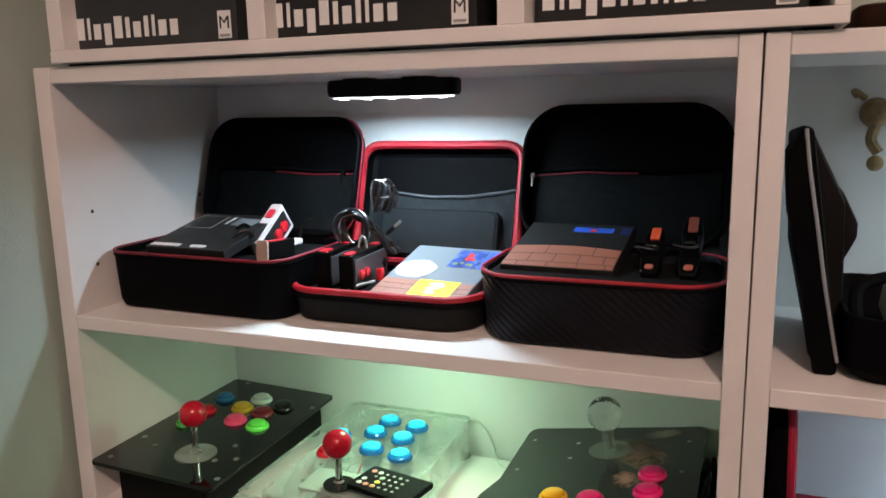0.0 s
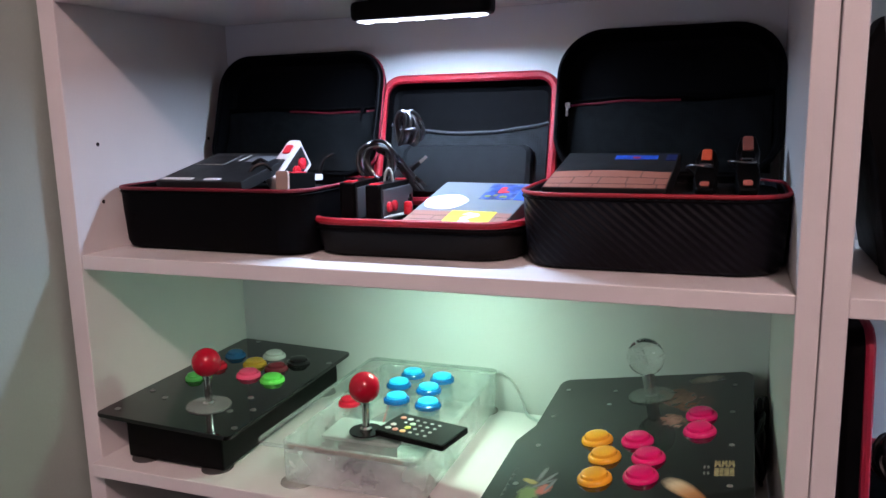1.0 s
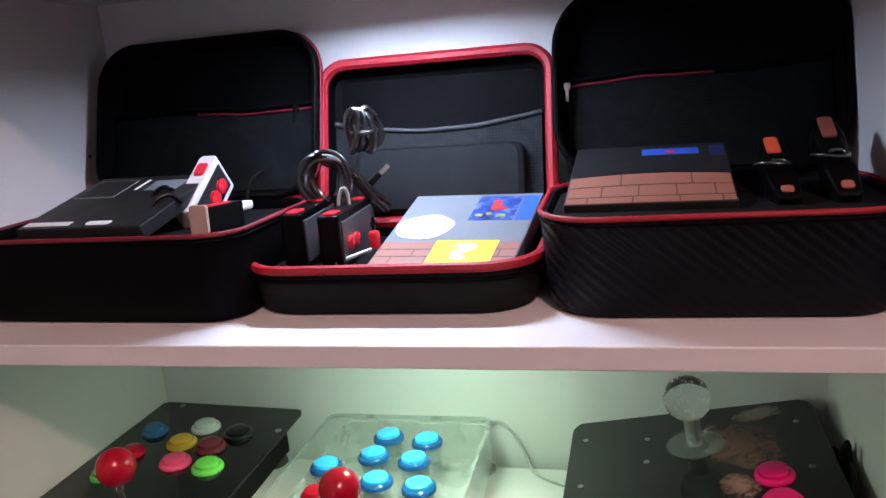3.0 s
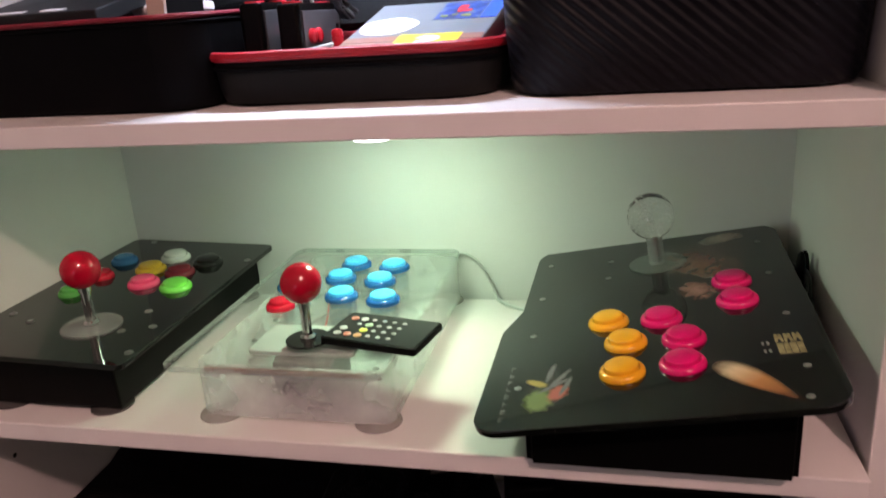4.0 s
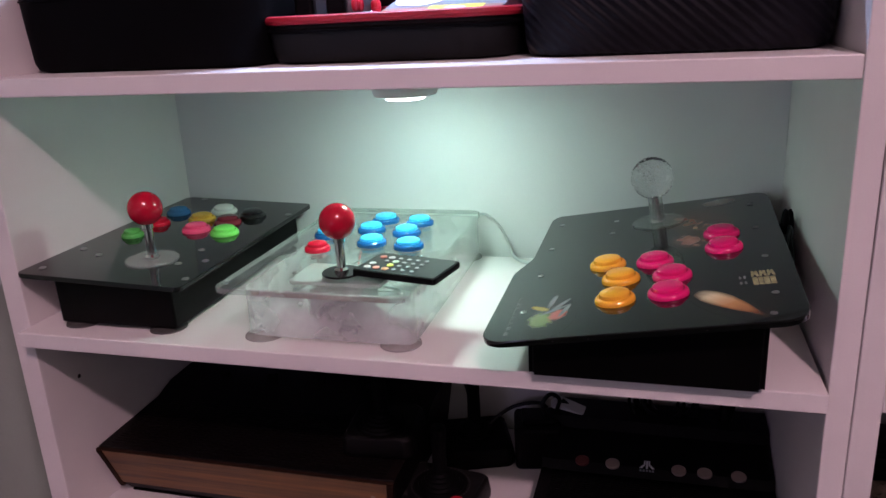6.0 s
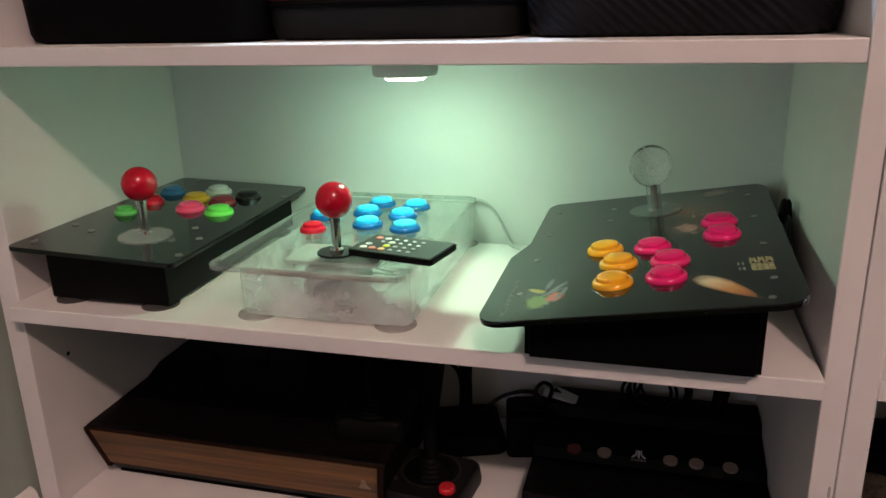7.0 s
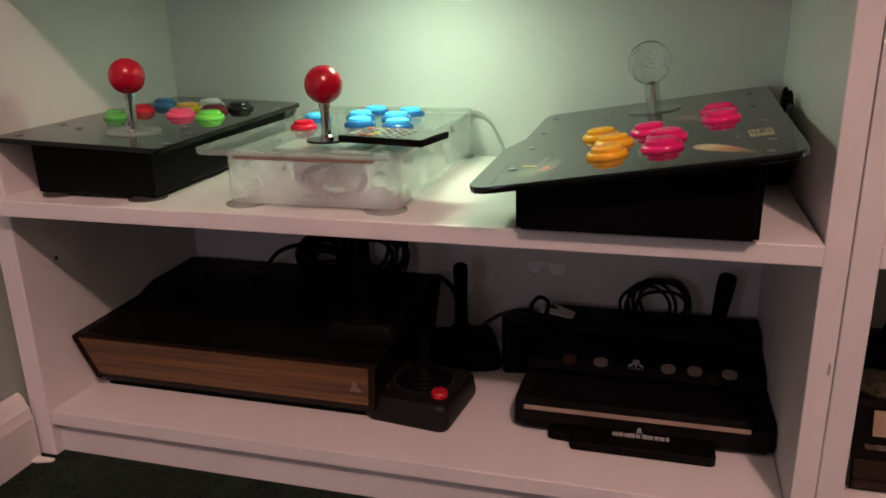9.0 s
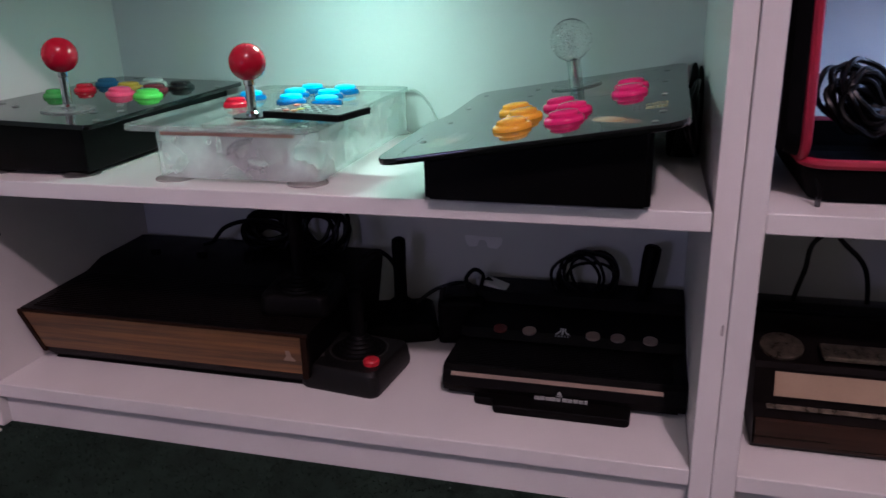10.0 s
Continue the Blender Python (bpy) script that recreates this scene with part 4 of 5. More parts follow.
def button_rim(r):
    return lathe([(r, -0.001), (r, 0.0012), (r * 0.98, 0.0026), (r * 0.93, 0.0038), (r * 0.86, 0.0046), (r * 0.79, 0.0048), (r * 0.765, 0.0042), (r * 0.765, 0.0030)], 32)


def button_top(r):
    return lathe([(r * 0.745, 0.003), (r * 0.745, 0.0066), (r * 0.72, 0.0076), (r * 0.62, 0.0085), (r * 0.42, 0.0091), (r * 0.15, 0.0094)], 32)


def arcade_button(parent, colour, material, m, rim=0.0168):
    key = (colour, rim)
    if key not in BUTTONS:
        BUTTONS[key] = (mesh_of("button", button_rim(rim), material), mesh_of("plunger", button_top(rim), material))
    a, b = BUTTONS[key]
    ob = part("button", a, material, parent, colour.replace("_", " ") + " arcade button", m)
    part("plunger", b, material, ob)
    return ob


def raise_back(stick, degrees):
    """Tips a finished stick forward about its front edge; its rear feet are that much taller."""
    tip = pose(0, 0, 0, degrees, 0, 0)
    for ob in stick.children:
        if not ob.name.startswith("foot"):
            ob.matrix_basis = tip @ ob.matrix_basis
        elif ob.matrix_basis.translation.y > 0.15 or max(v.co.y for v in ob.data.vertices) > 0.15:
            ob.matrix_basis = ob.matrix_basis @ Matrix.Diagonal((1, 1, 1.85, 1))


DULLSTEEL = mat("dull_steel_screw", (0.34, 0.35, 0.34), 0.32, metal=0.9, var=0.2, fine=900)
SCREW = mesh_of("screw", lathe([(0.0029, 0), (0.0029, 0.0004), (0.0024, 0.0008), (0.0014, 0.0009), (0.0012, 0.0004)], 16), DULLSTEEL)


def joystick(parent, m, ball_r, ball_mat, disc_r, disc_mat, high, shaft_mat, shaft_r=0.0046, collar=True):
    part("dust_washer", lathe([(disc_r, 0), (disc_r, 0.0012), (disc_r - 0.0006, 0.0018), (0.004, 0.0018)], 40), disc_mat, parent, m=m)
    prof = [(shaft_r, 0.0015), (shaft_r, high - ball_r * 0.9)]
    if collar:
        prof = [(shaft_r * 1.5, 0.0015), (shaft_r * 1.5, 0.004), (shaft_r, 0.006), (shaft_r, high - ball_r * 1.25), (shaft_r * 1.25, high - ball_r * 1.2), (shaft_r * 1.25, high - ball_r * 0.9)]
    part("shaft", lathe(prof, 20), shaft_mat, parent, m=m)
    part("ball_top", ball(ball_r, (0, 0, high)), ball_mat, parent, m=m)


DARKRUBBER = mat("dark_grey_foot_rubber", (0.05, 0.048, 0.045), 0.5)


def feet(parent, spots, r=0.019, h=0.0042, material=RUBBER):
    for x, y in spots:
        part("foot", lathe([(r, 0), (r * 0.98, h * 0.3), (r * 0.7, h * 0.8), (r * 0.6, h)], 28), material, parent, m=pose(x, y, 0.0038))


PC = {
    "leaf_green": plastic("leaf_green", (0.05, 0.36, 0.06)), "bright_green": plastic("bright_green", (0.10, 0.72, 0.08)),
    "red": plastic("red", (0.60, 0.008, 0.025)), "dark_red": plastic("dark_red", (0.22, 0.02, 0.03)), "blue": plastic("blue", (0.02, 0.16, 0.36)),
    "white": plastic("white", (0.66, 0.68, 0.64)), "black": plastic("black", (0.008, 0.008, 0.008)), "yellow": plastic("yellow", (0.75, 0.42, 0.03)),
    "pink": plastic("pink", (0.78, 0.07, 0.16)), "hot_pink": plastic("hot_pink", (0.74, 0.008, 0.14)), "orange": plastic("orange", (0.90, 0.43, 0.010)),
}
CYANTOP = mat("cyan_clear_plunger_plastic", (0.0, 0.53, 0.95), 0.30, var=0.03, bump=0, spec=0.35)
CYANRIM = mat("blue_clear_rim_plastic", (0.0, 0.15, 0.46), 0.10, var=0.03, bump=0, trans=0.35, coat=0.2)

# black stick
st = tagged(empty("arcade_stick", pose(0, 0, SEAT)), "black arcade stick with red ball top and coloured buttons", "arcade stick", "arcade sticks")
LT = math.tan(radians(2.0))
bm = box(0.026, 0.164, 0.012, 0.296, 0.0072, 0.0545, 0.002)
for v in bm.verts:
    if v.co.z > 0.03:
        v.co.z += (0.185 - v.co.x) * LT - 0.0016
part("body", bm, BLACKBOX, st)
lt = pose(0.185, 0, 0.0590, 0, 2.0, 0)
lp = lambda x, y, d=0.0: lt @ pose((x - 0.185), y, d)
part("top_plate", slab(rounded([(-0.191, -0.003), (0.0, -0.003), (0.0, 0.303), (-0.184, 0.303)], 0.007), -0.0052, 0, 0.0008), BLACKGLOSS, st, "glossy black acrylic plate", lt)
feet(st, ((0.044, 0.024), (0.146, 0.024), (0.044, 0.282), (0.146, 0.282)), material=DARKRUBBER)
joystick(st, lp(0.1095, 0.0645), 0.0178, BALLRED, 0.0275, acrylic("frosted_clear_washer", (0.9, 0.94, 0.92), 0.28, (0.74, 0.79, 0.75), 0.25), 0.0565, CHROME)
for colour, x, y in (("leaf_green", 0.036, 0.132), ("red", 0.039, 0.180), ("blue", 0.035, 0.227), ("white", 0.090, 0.244), ("black", 0.136, 0.234),
                     ("yellow", 0.082, 0.206), ("dark_red", 0.119, 0.203), ("pink", 0.098, 0.167), ("bright_green", 0.138, 0.163)):
    arcade_button(st, colour, PC[colour], lp(x, y), {"leaf_green": 0.0128, "red": 0.0128, "blue": 0.0150}.get(colour, 0.0168))
for x, y in ((0.012, 0.078), (0.043, 0.064), (0.145, 0.058), (0.169, 0.071), (0.145, 0.102), (0.178, 0.248), (0.031, 0.293), (0.178, 0.02), (0.012, 0.016)):
    part("screw", SCREW, DULLSTEEL, st, m=lp(x, y, 0.0001) @ Matrix.Scale(1.35, 4))
raise_back(st, 1.05)

# clear stick
st = tagged(empty("arcade_stick", pose(0, 0, SEAT)), "see-through acrylic arcade stick with cyan buttons and red ball", "arcade stick", "arcade sticks")
outer, inner = rr(0.172, 0.286, 0.012, 0.327, 0.156, 5), rr(0.164, 0.278, 0.009, 0.327, 0.156, 5)
z = lambda ps, h: [Vector((p.x, p.y, h)) for p in ps]
part("body", loft([z(outer, 0.0072), z(outer, 0.0538), z(inner, 0.0538), z(inner, 0.0105)]), FROST, st, "milky clear acrylic box")
sheet = rounded([(0.219, -0.002), (0.414, -0.002), (0.414, 0.303), (0.219, 0.303)], 0.012)
part("top_plate", slab(sheet, 0.0542, 0.0602, 0.0008), CLEAR, st, "clear acrylic plate")
grown = lambda k: [Vector((0.3165 + (p.x - 0.3165) * (1 + k / 0.0975), 0.1505 + (p.y - 0.1505) * (1 + k / 0.1525))) for p in sheet]
part("polished_edge", loft([z(grown(0.0), 0.0546), z(grown(0.0004), 0.0549), z(grown(0.0004), 0.0596), z(grown(0.0), 0.0599)], False, False), EDGE, st)
feet(st, ((0.256, 0.024), (0.397, 0.024), (0.256, 0.286), (0.397, 0.286)), 0.020)
joystick(st, pose(0.329, 0.056, 0.0602), 0.0178, BALLRED, 0.0195, BLACKGLOSS, 0.0525, CHROME)
part("stick_plate", slab(rr(0.096, 0.056, 0.004, 0.324, 0.072), 0.0500, 0.0535, 0.0005), mat("pale_zinc_plate", (0.52, 0.56, 0.54), 0.4, metal=0.15, fine=900), st, "pale zinc mounting plate")
part("stick_gate", box(0.302, 0.356, 0.034, 0.082, 0.020, 0.0495, 0.003), GREYCABLE, st)
for i, (x, y) in enumerate(((0.309, 0.245), (0.354, 0.238), (0.306, 0.203), (0.351, 0.196), (0.324, 0.154), (0.369, 0.147), (0.263, 0.178))):
    k = "cyan" if i < 6 else "deep_blue"
    if (k, 0.0168) not in BUTTONS:
        BUTTONS[k, 0.0168] = (mesh_of("button", button_rim(0.0168), CYANRIM), mesh_of("plunger", button_top(0.0168), CYANTOP))
    arcade_button(st, k, CYANRIM, pose(x, y, 0.0602))
    part("button_well", lathe([(0.0135, 0.026), (0.0135, 0.0538)], 20), acrylic("clear_well_plastic", (0.88, 0.96, 0.98), 0.12, (0.5, 0.66, 0.68), 0.2) if i == 0 else bpy.data.materials["clear_well_plastic"], st, m=pose(x, y, 0))
arcade_button(st, "red", PC["red"], pose(0.272, 0.126, 0.0602), 0.0140)
for x, y in ((0.228, 0.010), (0.405, 0.008), (0.405, 0.293), (0.228, 0.293), (0.282, 0.050), (0.366, 0.094), (0.282, 0.094), (0.366, 0.050)):
    part("screw", SCREW, DULLSTEEL, st, m=pose(x, y, 0.0603))
rng = random.Random(21)
for i in range(4):
    x, y = rng.uniform(0.29, 0.37), rng.uniform(0.17, 0.26)
    p = spline([(x, y, 0.034), (x + rng.uniform(-0.03, 0.03), y - 0.03, 0.020), (0.33 + rng.uniform(-0.03, 0.03), rng.uniform(0.11, 0.14), 0.015), (0.33, 0.125, 0.016)], 6)
    part("wire", tube(p, 0.0011, 6), (CABLE, GREYCABLE, PRINTRED, GREYCABLE)[i % 4], st)
for k in range(2):
    p = [(0.350 + (0.030 - 0.004 * k) * math.cos(t) + 0.003 * math.sin(2 * t), 0.0198 + 0.0045 * k, 0.029 + (0.0155 - 0.002 * k) * math.sin(t)) for t in [6.28 * j / 28 for j in range(28)]]
    part("coiled_lead", tube(p, 0.0024, 7, True), CABLE, st)
# brown strip painted in place of a reflection under the plate's edge
part("reflection_strip", box(0.252, 0.392, 0.0123, 0.0129, 0.0485, 0.0530, 0.0002), mat("brown_reflection_paint", (0.30, 0.17, 0.13), 0.7, var=0.35), st, "brown strip standing in for a reflection along the rim")
p = spline([(0.402, 0.298, 0.050), (0.418, 0.302, 0.055), (0.436, 0.301, 0.042), (0.449, 0.296, 0.020), (0.457, 0.286, 0.0075), (0.472, 0.270, 0.0062), (0.510, 0.250, 0.0060)])
part("lead", tube(p, 0.0019), mat("pale_clear_lead_rubber", (0.66, 0.70, 0.67), 0.3, var=0.08, bump=0, trans=0.55), st, "pale grey lead trailing to the shelf")

# remote lying on the clear stick
rm = tagged(empty("remote_control", pose(0.3925, 0.0665, SEAT + 0.0608, 0, 0, -11.5)), "thin black remote with small round keys", "remote")
part("shell", slab(rr(0.090, 0.056, 0.003), 0, 0.0062, 0.0008), BLACKMATT, rm)
part("face", slab(rr(0.086, 0.052, 0.002), 0.006, 0.0066, 0.0002), BLACKGLOSS, rm)
keys = {"w": mat("pale_key", (0.42, 0.43, 0.42), 0.25), "r": mat("faded_red_key", (0.5, 0.16, 0.12), 0.3), "o": mat("faded_orange_key", (0.6, 0.28, 0.12), 0.3), "y": mat("yellow_key", (0.55, 0.6, 0.08), 0.3), "g": mat("green_key", (0.3, 0.42, 0.3), 0.3), "c": mat("grey_key", (0.25, 0.27, 0.27), 0.3)}
dot = {k: mesh_of("key", lathe([(0.0022, 0), (0.0022, 0.0007), (0.0014, 0.0011)], 12), v) for k, v in keys.items()}
big = {k: mesh_of("key", lathe([(0.0037, 0), (0.0036, 0.0008), (0.0022, 0.0012)], 14), v) for k, v in keys.items()}
for j, row in enumerate(("wroccc", "w.yccc", ".cgccc", "rwcccc")):
    for i, k in enumerate(row):
        if k != ".":
            part("key", (big if i < 3 and k != "c" else dot)[k], keys[k], rm, m=pose(-0.034 + 0.0098 * i, -0.0165 + 0.0104 * j, 0.0065))

# tilted black stick with pictures under its clear sheet
st = tagged(empty("arcade_stick", pose(0, 0, SEAT)), "tilted black arcade stick with crystal ball, orange and pink buttons", "arcade stick", "arcade sticks")
tilt = pose(0.4955, -0.005, 0.3550 - SEAT, 0, -8.7, 0)
up = lambda x, y, d=0.0: tilt @ pose((x - 0.494) / math.cos(radians(8.7)), y, d)
X0, X1, Y0, Y1 = 0.525, 0.710, -0.025, 0.282
floor_z, top_z = 0.0078, lambda x: 0.3550 - SEAT + (x - 0.494) * 0.153 - 0.0062
bm = bmesh.new()
quad = [(X0, Y0), (X1, Y0), (X1, Y1), (X0, Y1)]
lo = [bm.verts.new((x, y, floor_z)) for x, y in quad]
hi = [bm.verts.new((x, y, top_z(x))) for x, y in quad]
bm.faces.new(lo[::-1]), bm.faces.new(hi)
for i in range(4):
    bm.faces.new((lo[i], lo[(i + 1) % 4], hi[(i + 1) % 4], hi[i]))
bmesh.ops.bevel(bm, geom=[e for e in bm.edges if abs(e.verts[0].co.z - e.verts[1].co.z) > 0.02], offset=0.005, segments=3, affect="EDGES")
part("body", bm, BLACKBOX, st, "black wedge-shaped box")
for x, y in ((X0 + 0.02, Y0 + 0.03), (X1 - 0.02, Y0 + 0.03), (X0 + 0.02, Y1 - 0.02), (X1 - 0.02, Y1 - 0.02)):
    part("foot", box(-0.015, 0.015, 0.006, 0.018, 0, 0.0042, 0.0008), RUBBER, st, m=pose(x, y, 0.0038))
out = [((x - 0.494) / 0.988, y) for x, y in ((0.487, -0.044), (0.733, -0.043), (0.742, 0.316), (0.503, 0.318), (0.501, 0.160), (0.488, 0.118))]
part("top_plate", slab(rounded(out, (0.022, 0.022, 0.022, 0.024, 0.010, 0.014)), -0.0055, 0, 0.0008), BLACKGLOSS, st, "glossy black plate with printed pictures", tilt)
resin = mat("clear_shaft_resin", (0.8, 0.85, 0.82), 0.1, trans=0.8, bump=0, ior=1.3)
joystick(st, up(0.6250, 0.2405), 0.0225, CRYSTAL, 0.0275, acrylic("clear_washer", (0.9, 0.94, 0.92), 0.24, (0.66, 0.70, 0.66), 0.2), 0.0498, resin, 0.0076, False)
part("shaft_core", lathe([(0.0030, 0.001), (0.0030, 0.034)], 16), CHROME, st, "", up(0.6250, 0.2405))
bub = bmesh.new()
brng = random.Random(3)
for i in range(120):
    v = Vector((brng.gauss(0, 1), brng.gauss(0, 1), brng.gauss(0, 1))).normalized() * 0.0205 * brng.random() ** 0.45
    own = bmesh.new()
    bmesh.ops.create_icosphere(own, subdivisions=1, radius=brng.uniform(0.0004, 0.0012))
    join(bub, own, Matrix.Translation(v + Vector((0, 0, 0.0515))))
part("bubbles", bub, mat("white_bubble", (0.9, 0.92, 0.9), 0.1, var=0.05, bump=0), st, "small bubbles in the clear ball", up(0.6250, 0.2405))
for colour, x, y in (("orange", 0.580, 0.114), ("orange", 0.594, 0.072), ("orange", 0.5915, 0.024), ("hot_pink", 0.623, 0.1095), ("hot_pink", 0.6380, 0.069),
                     ("hot_pink", 0.6345, 0.0285), ("hot_pink", 0.685, 0.173), ("hot_pink", 0.6845, 0.131)):
    arcade_button(st, colour, PC[colour], up(x, y), 0.0172)
for x, y in ((0.518, 0.272), (0.580, 0.261), (0.517, 0.184), (0.578, 0.217), (0.517, 0.103), (0.515, 0.014), (0.717, 0.183), (0.716, 0.097), (0.714, 0.011), (0.708, -0.029), (0.720, 0.266)):
    part("screw", SCREW, DULLSTEEL, st, m=up(x, y, 0.0001))


def decal(name, pts, material, lift=0.00035):
    part(name, slab([Vector(((x - 0.494) / 0.988, y)) for x, y in pts], 0.00002, lift), material, st, m=tilt)


def oval(cx, cy, a, b, turn=0, n=28, lump=0.0):
    c_, s_ = math.cos(radians(turn)), math.sin(radians(turn))
    res = []
    for i in range(n):
        t = 2 * math.pi * i / n
        k = 1 + lump * math.sin(3 * t + cx * 90)
        u, v = a * k * math.cos(t), b * k * math.sin(t)
        res.append((cx + u * c_ - v * s_, cy + u * s_ + v * c_))
    return res


def picture(name, x, y, a, b, turn, material, lift=0.00004):
    ink = bmesh.new()
    ink.faces.new([ink.verts.new((x_, y_, lift)) for x_, y_ in oval(0, 0, a, b, 0, 36)])
    part(name, ink, material, st, m=up(x, y) @ pose(0, 0, 0, 0, 0, turn))


DIMGREY = mat("muted_grey_print", (0.15, 0.16, 0.155), 0.2, var=0.5, scale=160, bump=0)
OLIVE = mat("olive_yellow_print", (0.25, 0.23, 0.115), 0.2, var=0.4, scale=160, bump=0)
# a flame like a comet: a bright head and a tail that narrows and dims
flame = soft_print("flame_print", ((0.72, 0.64, 0.46), (0.76, 0.62, 0.38), (0.52, 0.25, 0.09), (0.24, 0.09, 0.03), (0.10, 0.035, 0.015)), (0.046, 0.021), 60, 0.12, 0.86)
picture("print_flame", 0.6810, -0.0035, 0.046, 0.021, -52, flame)
# a fruit mark: green globe, red cheek, yellow wedge and pale splashes
SPLASH = (0.15, 0.16, 0.165)
fruit = layered_print("fruit_mark_print", (
    (0.0, 0.000, 0.0195, 0.031, 0, (0.045, 0.055, 0.045)), (-0.0050, -0.012, 0.0140, 0.020, 0, (0.15, 0.23, 0.08)), (0.0090, -0.003, 0.0090, 0.015, -18, (0.46, 0.13, 0.10)),
    (-0.0085, 0.0135, 0.0125, 0.0050, -34, (0.36, 0.29, 0.08)), (0.001, 0.029, 0.019, 0.0032, 82, SPLASH), (0.0085, 0.018, 0.020, 0.0030, 62, SPLASH), (0.0050, 0.008, 0.018, 0.0026, 40, SPLASH), (0.0140, 0.006, 0.018, 0.0028, 74, SPLASH)), 0.35)
picture("print_mark", 0.5370, 0.006, 0.025, 0.050, 0, fruit)
# a column of worn letters, each a stroke with short arms
for i, arms in enumerate(((0.2, 0.9), (0.1, 0.5, 0.9), (0.5,), (0.1, 0.9), (0.15,), (0.5, 0.9), (0.1, 0.5), (0.9,))):
    y = -0.032 + i * 0.0106
    decal("print_letter", [(0.5060, y), (0.5068, y), (0.5068, y + 0.0062), (0.5060, y + 0.0062)], DIMGREY, 0.00006)
    for k in arms:
        decal("print_letter", [(0.5069, y + 0.0052 * k), (0.5094, y + 0.0052 * k), (0.5094, y + 0.0052 * k + 0.0010), (0.5069, y + 0.0052 * k + 0.0010)], DIMGREY, 0.00006)
for x, w in ((0.7000, 0.0062), (0.7064, 0.0058), (0.7124, 0.0062)):
    decal("print_bar", [(x, 0.049), (x + w * 0.30, 0.049), (x + w * 0.42, 0.054), (x + w * 0.58, 0.054), (x + w * 0.70, 0.049), (x + w, 0.049), (x + w * 0.90, 0.062), (x + w * 0.62, 0.063), (x + w * 0.5, 0.059), (x + w * 0.38, 0.063), (x + w * 0.12, 0.063)], OLIVE, 0.00006)
x = 0.7002
for w in (0.0043, 0.0038, 0.0046, 0.0044):
    decal("print_bar", [(x, 0.0310), (x + w * 0.96, 0.0304), (x + w, 0.0480), (x + 0.0002, 0.0475)], OLIVE, 0.00006)
    x += w + 0.0002
for y in (0.034, 0.046):
    for x in (0.6905, 0.6940):
        decal("print_bar", [(x, y), (x + 0.0018, y), (x + 0.0018, y + 0.006), (x, y + 0.006)], DIMGREY, 0.00006)
# a smoky reddish-brown picture round the foot of the shaft
smoke = soft_print("smoky_brown_print", ((0.06, 0.03, 0.022), (0.26, 0.10, 0.07), (0.13, 0.045, 0.032), (0.26, 0.12, 0.09)), (0.050, 0.062), 55, 0.9, 0.0, 0.05, 1.05)
picture("print_figure", 0.664, 0.232, 0.048, 0.058, 25, smoke, 0.00003)
haze = soft_print("pale_brown_print", ((0.12, 0.06, 0.045), (0.30, 0.15, 0.115), (0.18, 0.085, 0.065)), (0.020, 0.026), 80, 0.9, 0.0, 0.1, 1.05)
picture("print_figure", 0.655, 0.163, 0.017, 0.024, 20, haze, 0.00006)
streak = soft_print("grey_smoke_print", ((0.05, 0.04, 0.035), (0.26, 0.20, 0.17), (0.12, 0.09, 0.075)), (0.034, 0.016), 60, 0.7)
picture("print_figure", 0.688, 0.290, 0.032, 0.015, 18, streak, 0.00005)
raise_back(st, 1.0)

# adaptor and cable behind the tilted stick
ad = tagged(empty("power_adaptor", pose(0.738, 0.215, SHELF1)), "black plug adaptor with its cable wound up", "adaptor")
part("housing", box(-0.014, 0.019, -0.03, 0.035, 0.0, 0.064, 0.006, 3), BLACKMATT, ad)
for a, b, top in ((0.0080, -0.030, 0.096), (0.0150, -0.012, 0.091)):
    part("prong", loft([[Vector((p.x, p.y, zz)) for p in rr(0.0075 * k, 0.011 * k, 0.003 * k, a, b)] for k, zz in ((1.15, 0.052), (1.1, 0.072), (0.95, top - 0.010), (0.7, top - 0.003), (0.3, top))]), GRIP, ad)
wrng = random.Random(4)
for i in range(9):
    c, big, ph = -0.050 + wrng.uniform(-0.012, 0.012), wrng.uniform(0.026, 0.038), wrng.uniform(0, 6.28)
    p = [(0.002 + 0.010 * math.cos(t + ph), c + big * math.cos(t), 0.043 + big * 1.02 * math.sin(t)) for t in [6.28 * k / 24 for k in range(24)]]
    part("cable", tube(p, 0.0022, 7, True), CABLE, ad)


# ---- consoles on the lowest shelf ----
LOW = S0[1]
DOWN = LOW - 0.014


def profile_solid(prof, x0, x1, bm=None):
    """A (y, z) outline drawn along x."""
    return loft([[Vector((x, y, z)) for y, z in prof] for x in (x0, x1)], bm=bm)


TOPBLACK = mat("brown_black_console_plastic", (0.0034, 0.0024, 0.0021), 0.42, var=0.3, bump=0.3, fine=1100, spec=0.13)
wc = tagged(empty("game_console", pose(0.184, 0.05, DOWN)), "old black game console with a woodgrain front", "game console")
hw = 0.184


def tapered(prof, x0, x1):
    bm = profile_solid(prof, x0, x1)
    for v in bm.verts:
        v.co.x *= 1 - 0.9 * (0.084 - min(v.co.z, 0.084))
    return bm


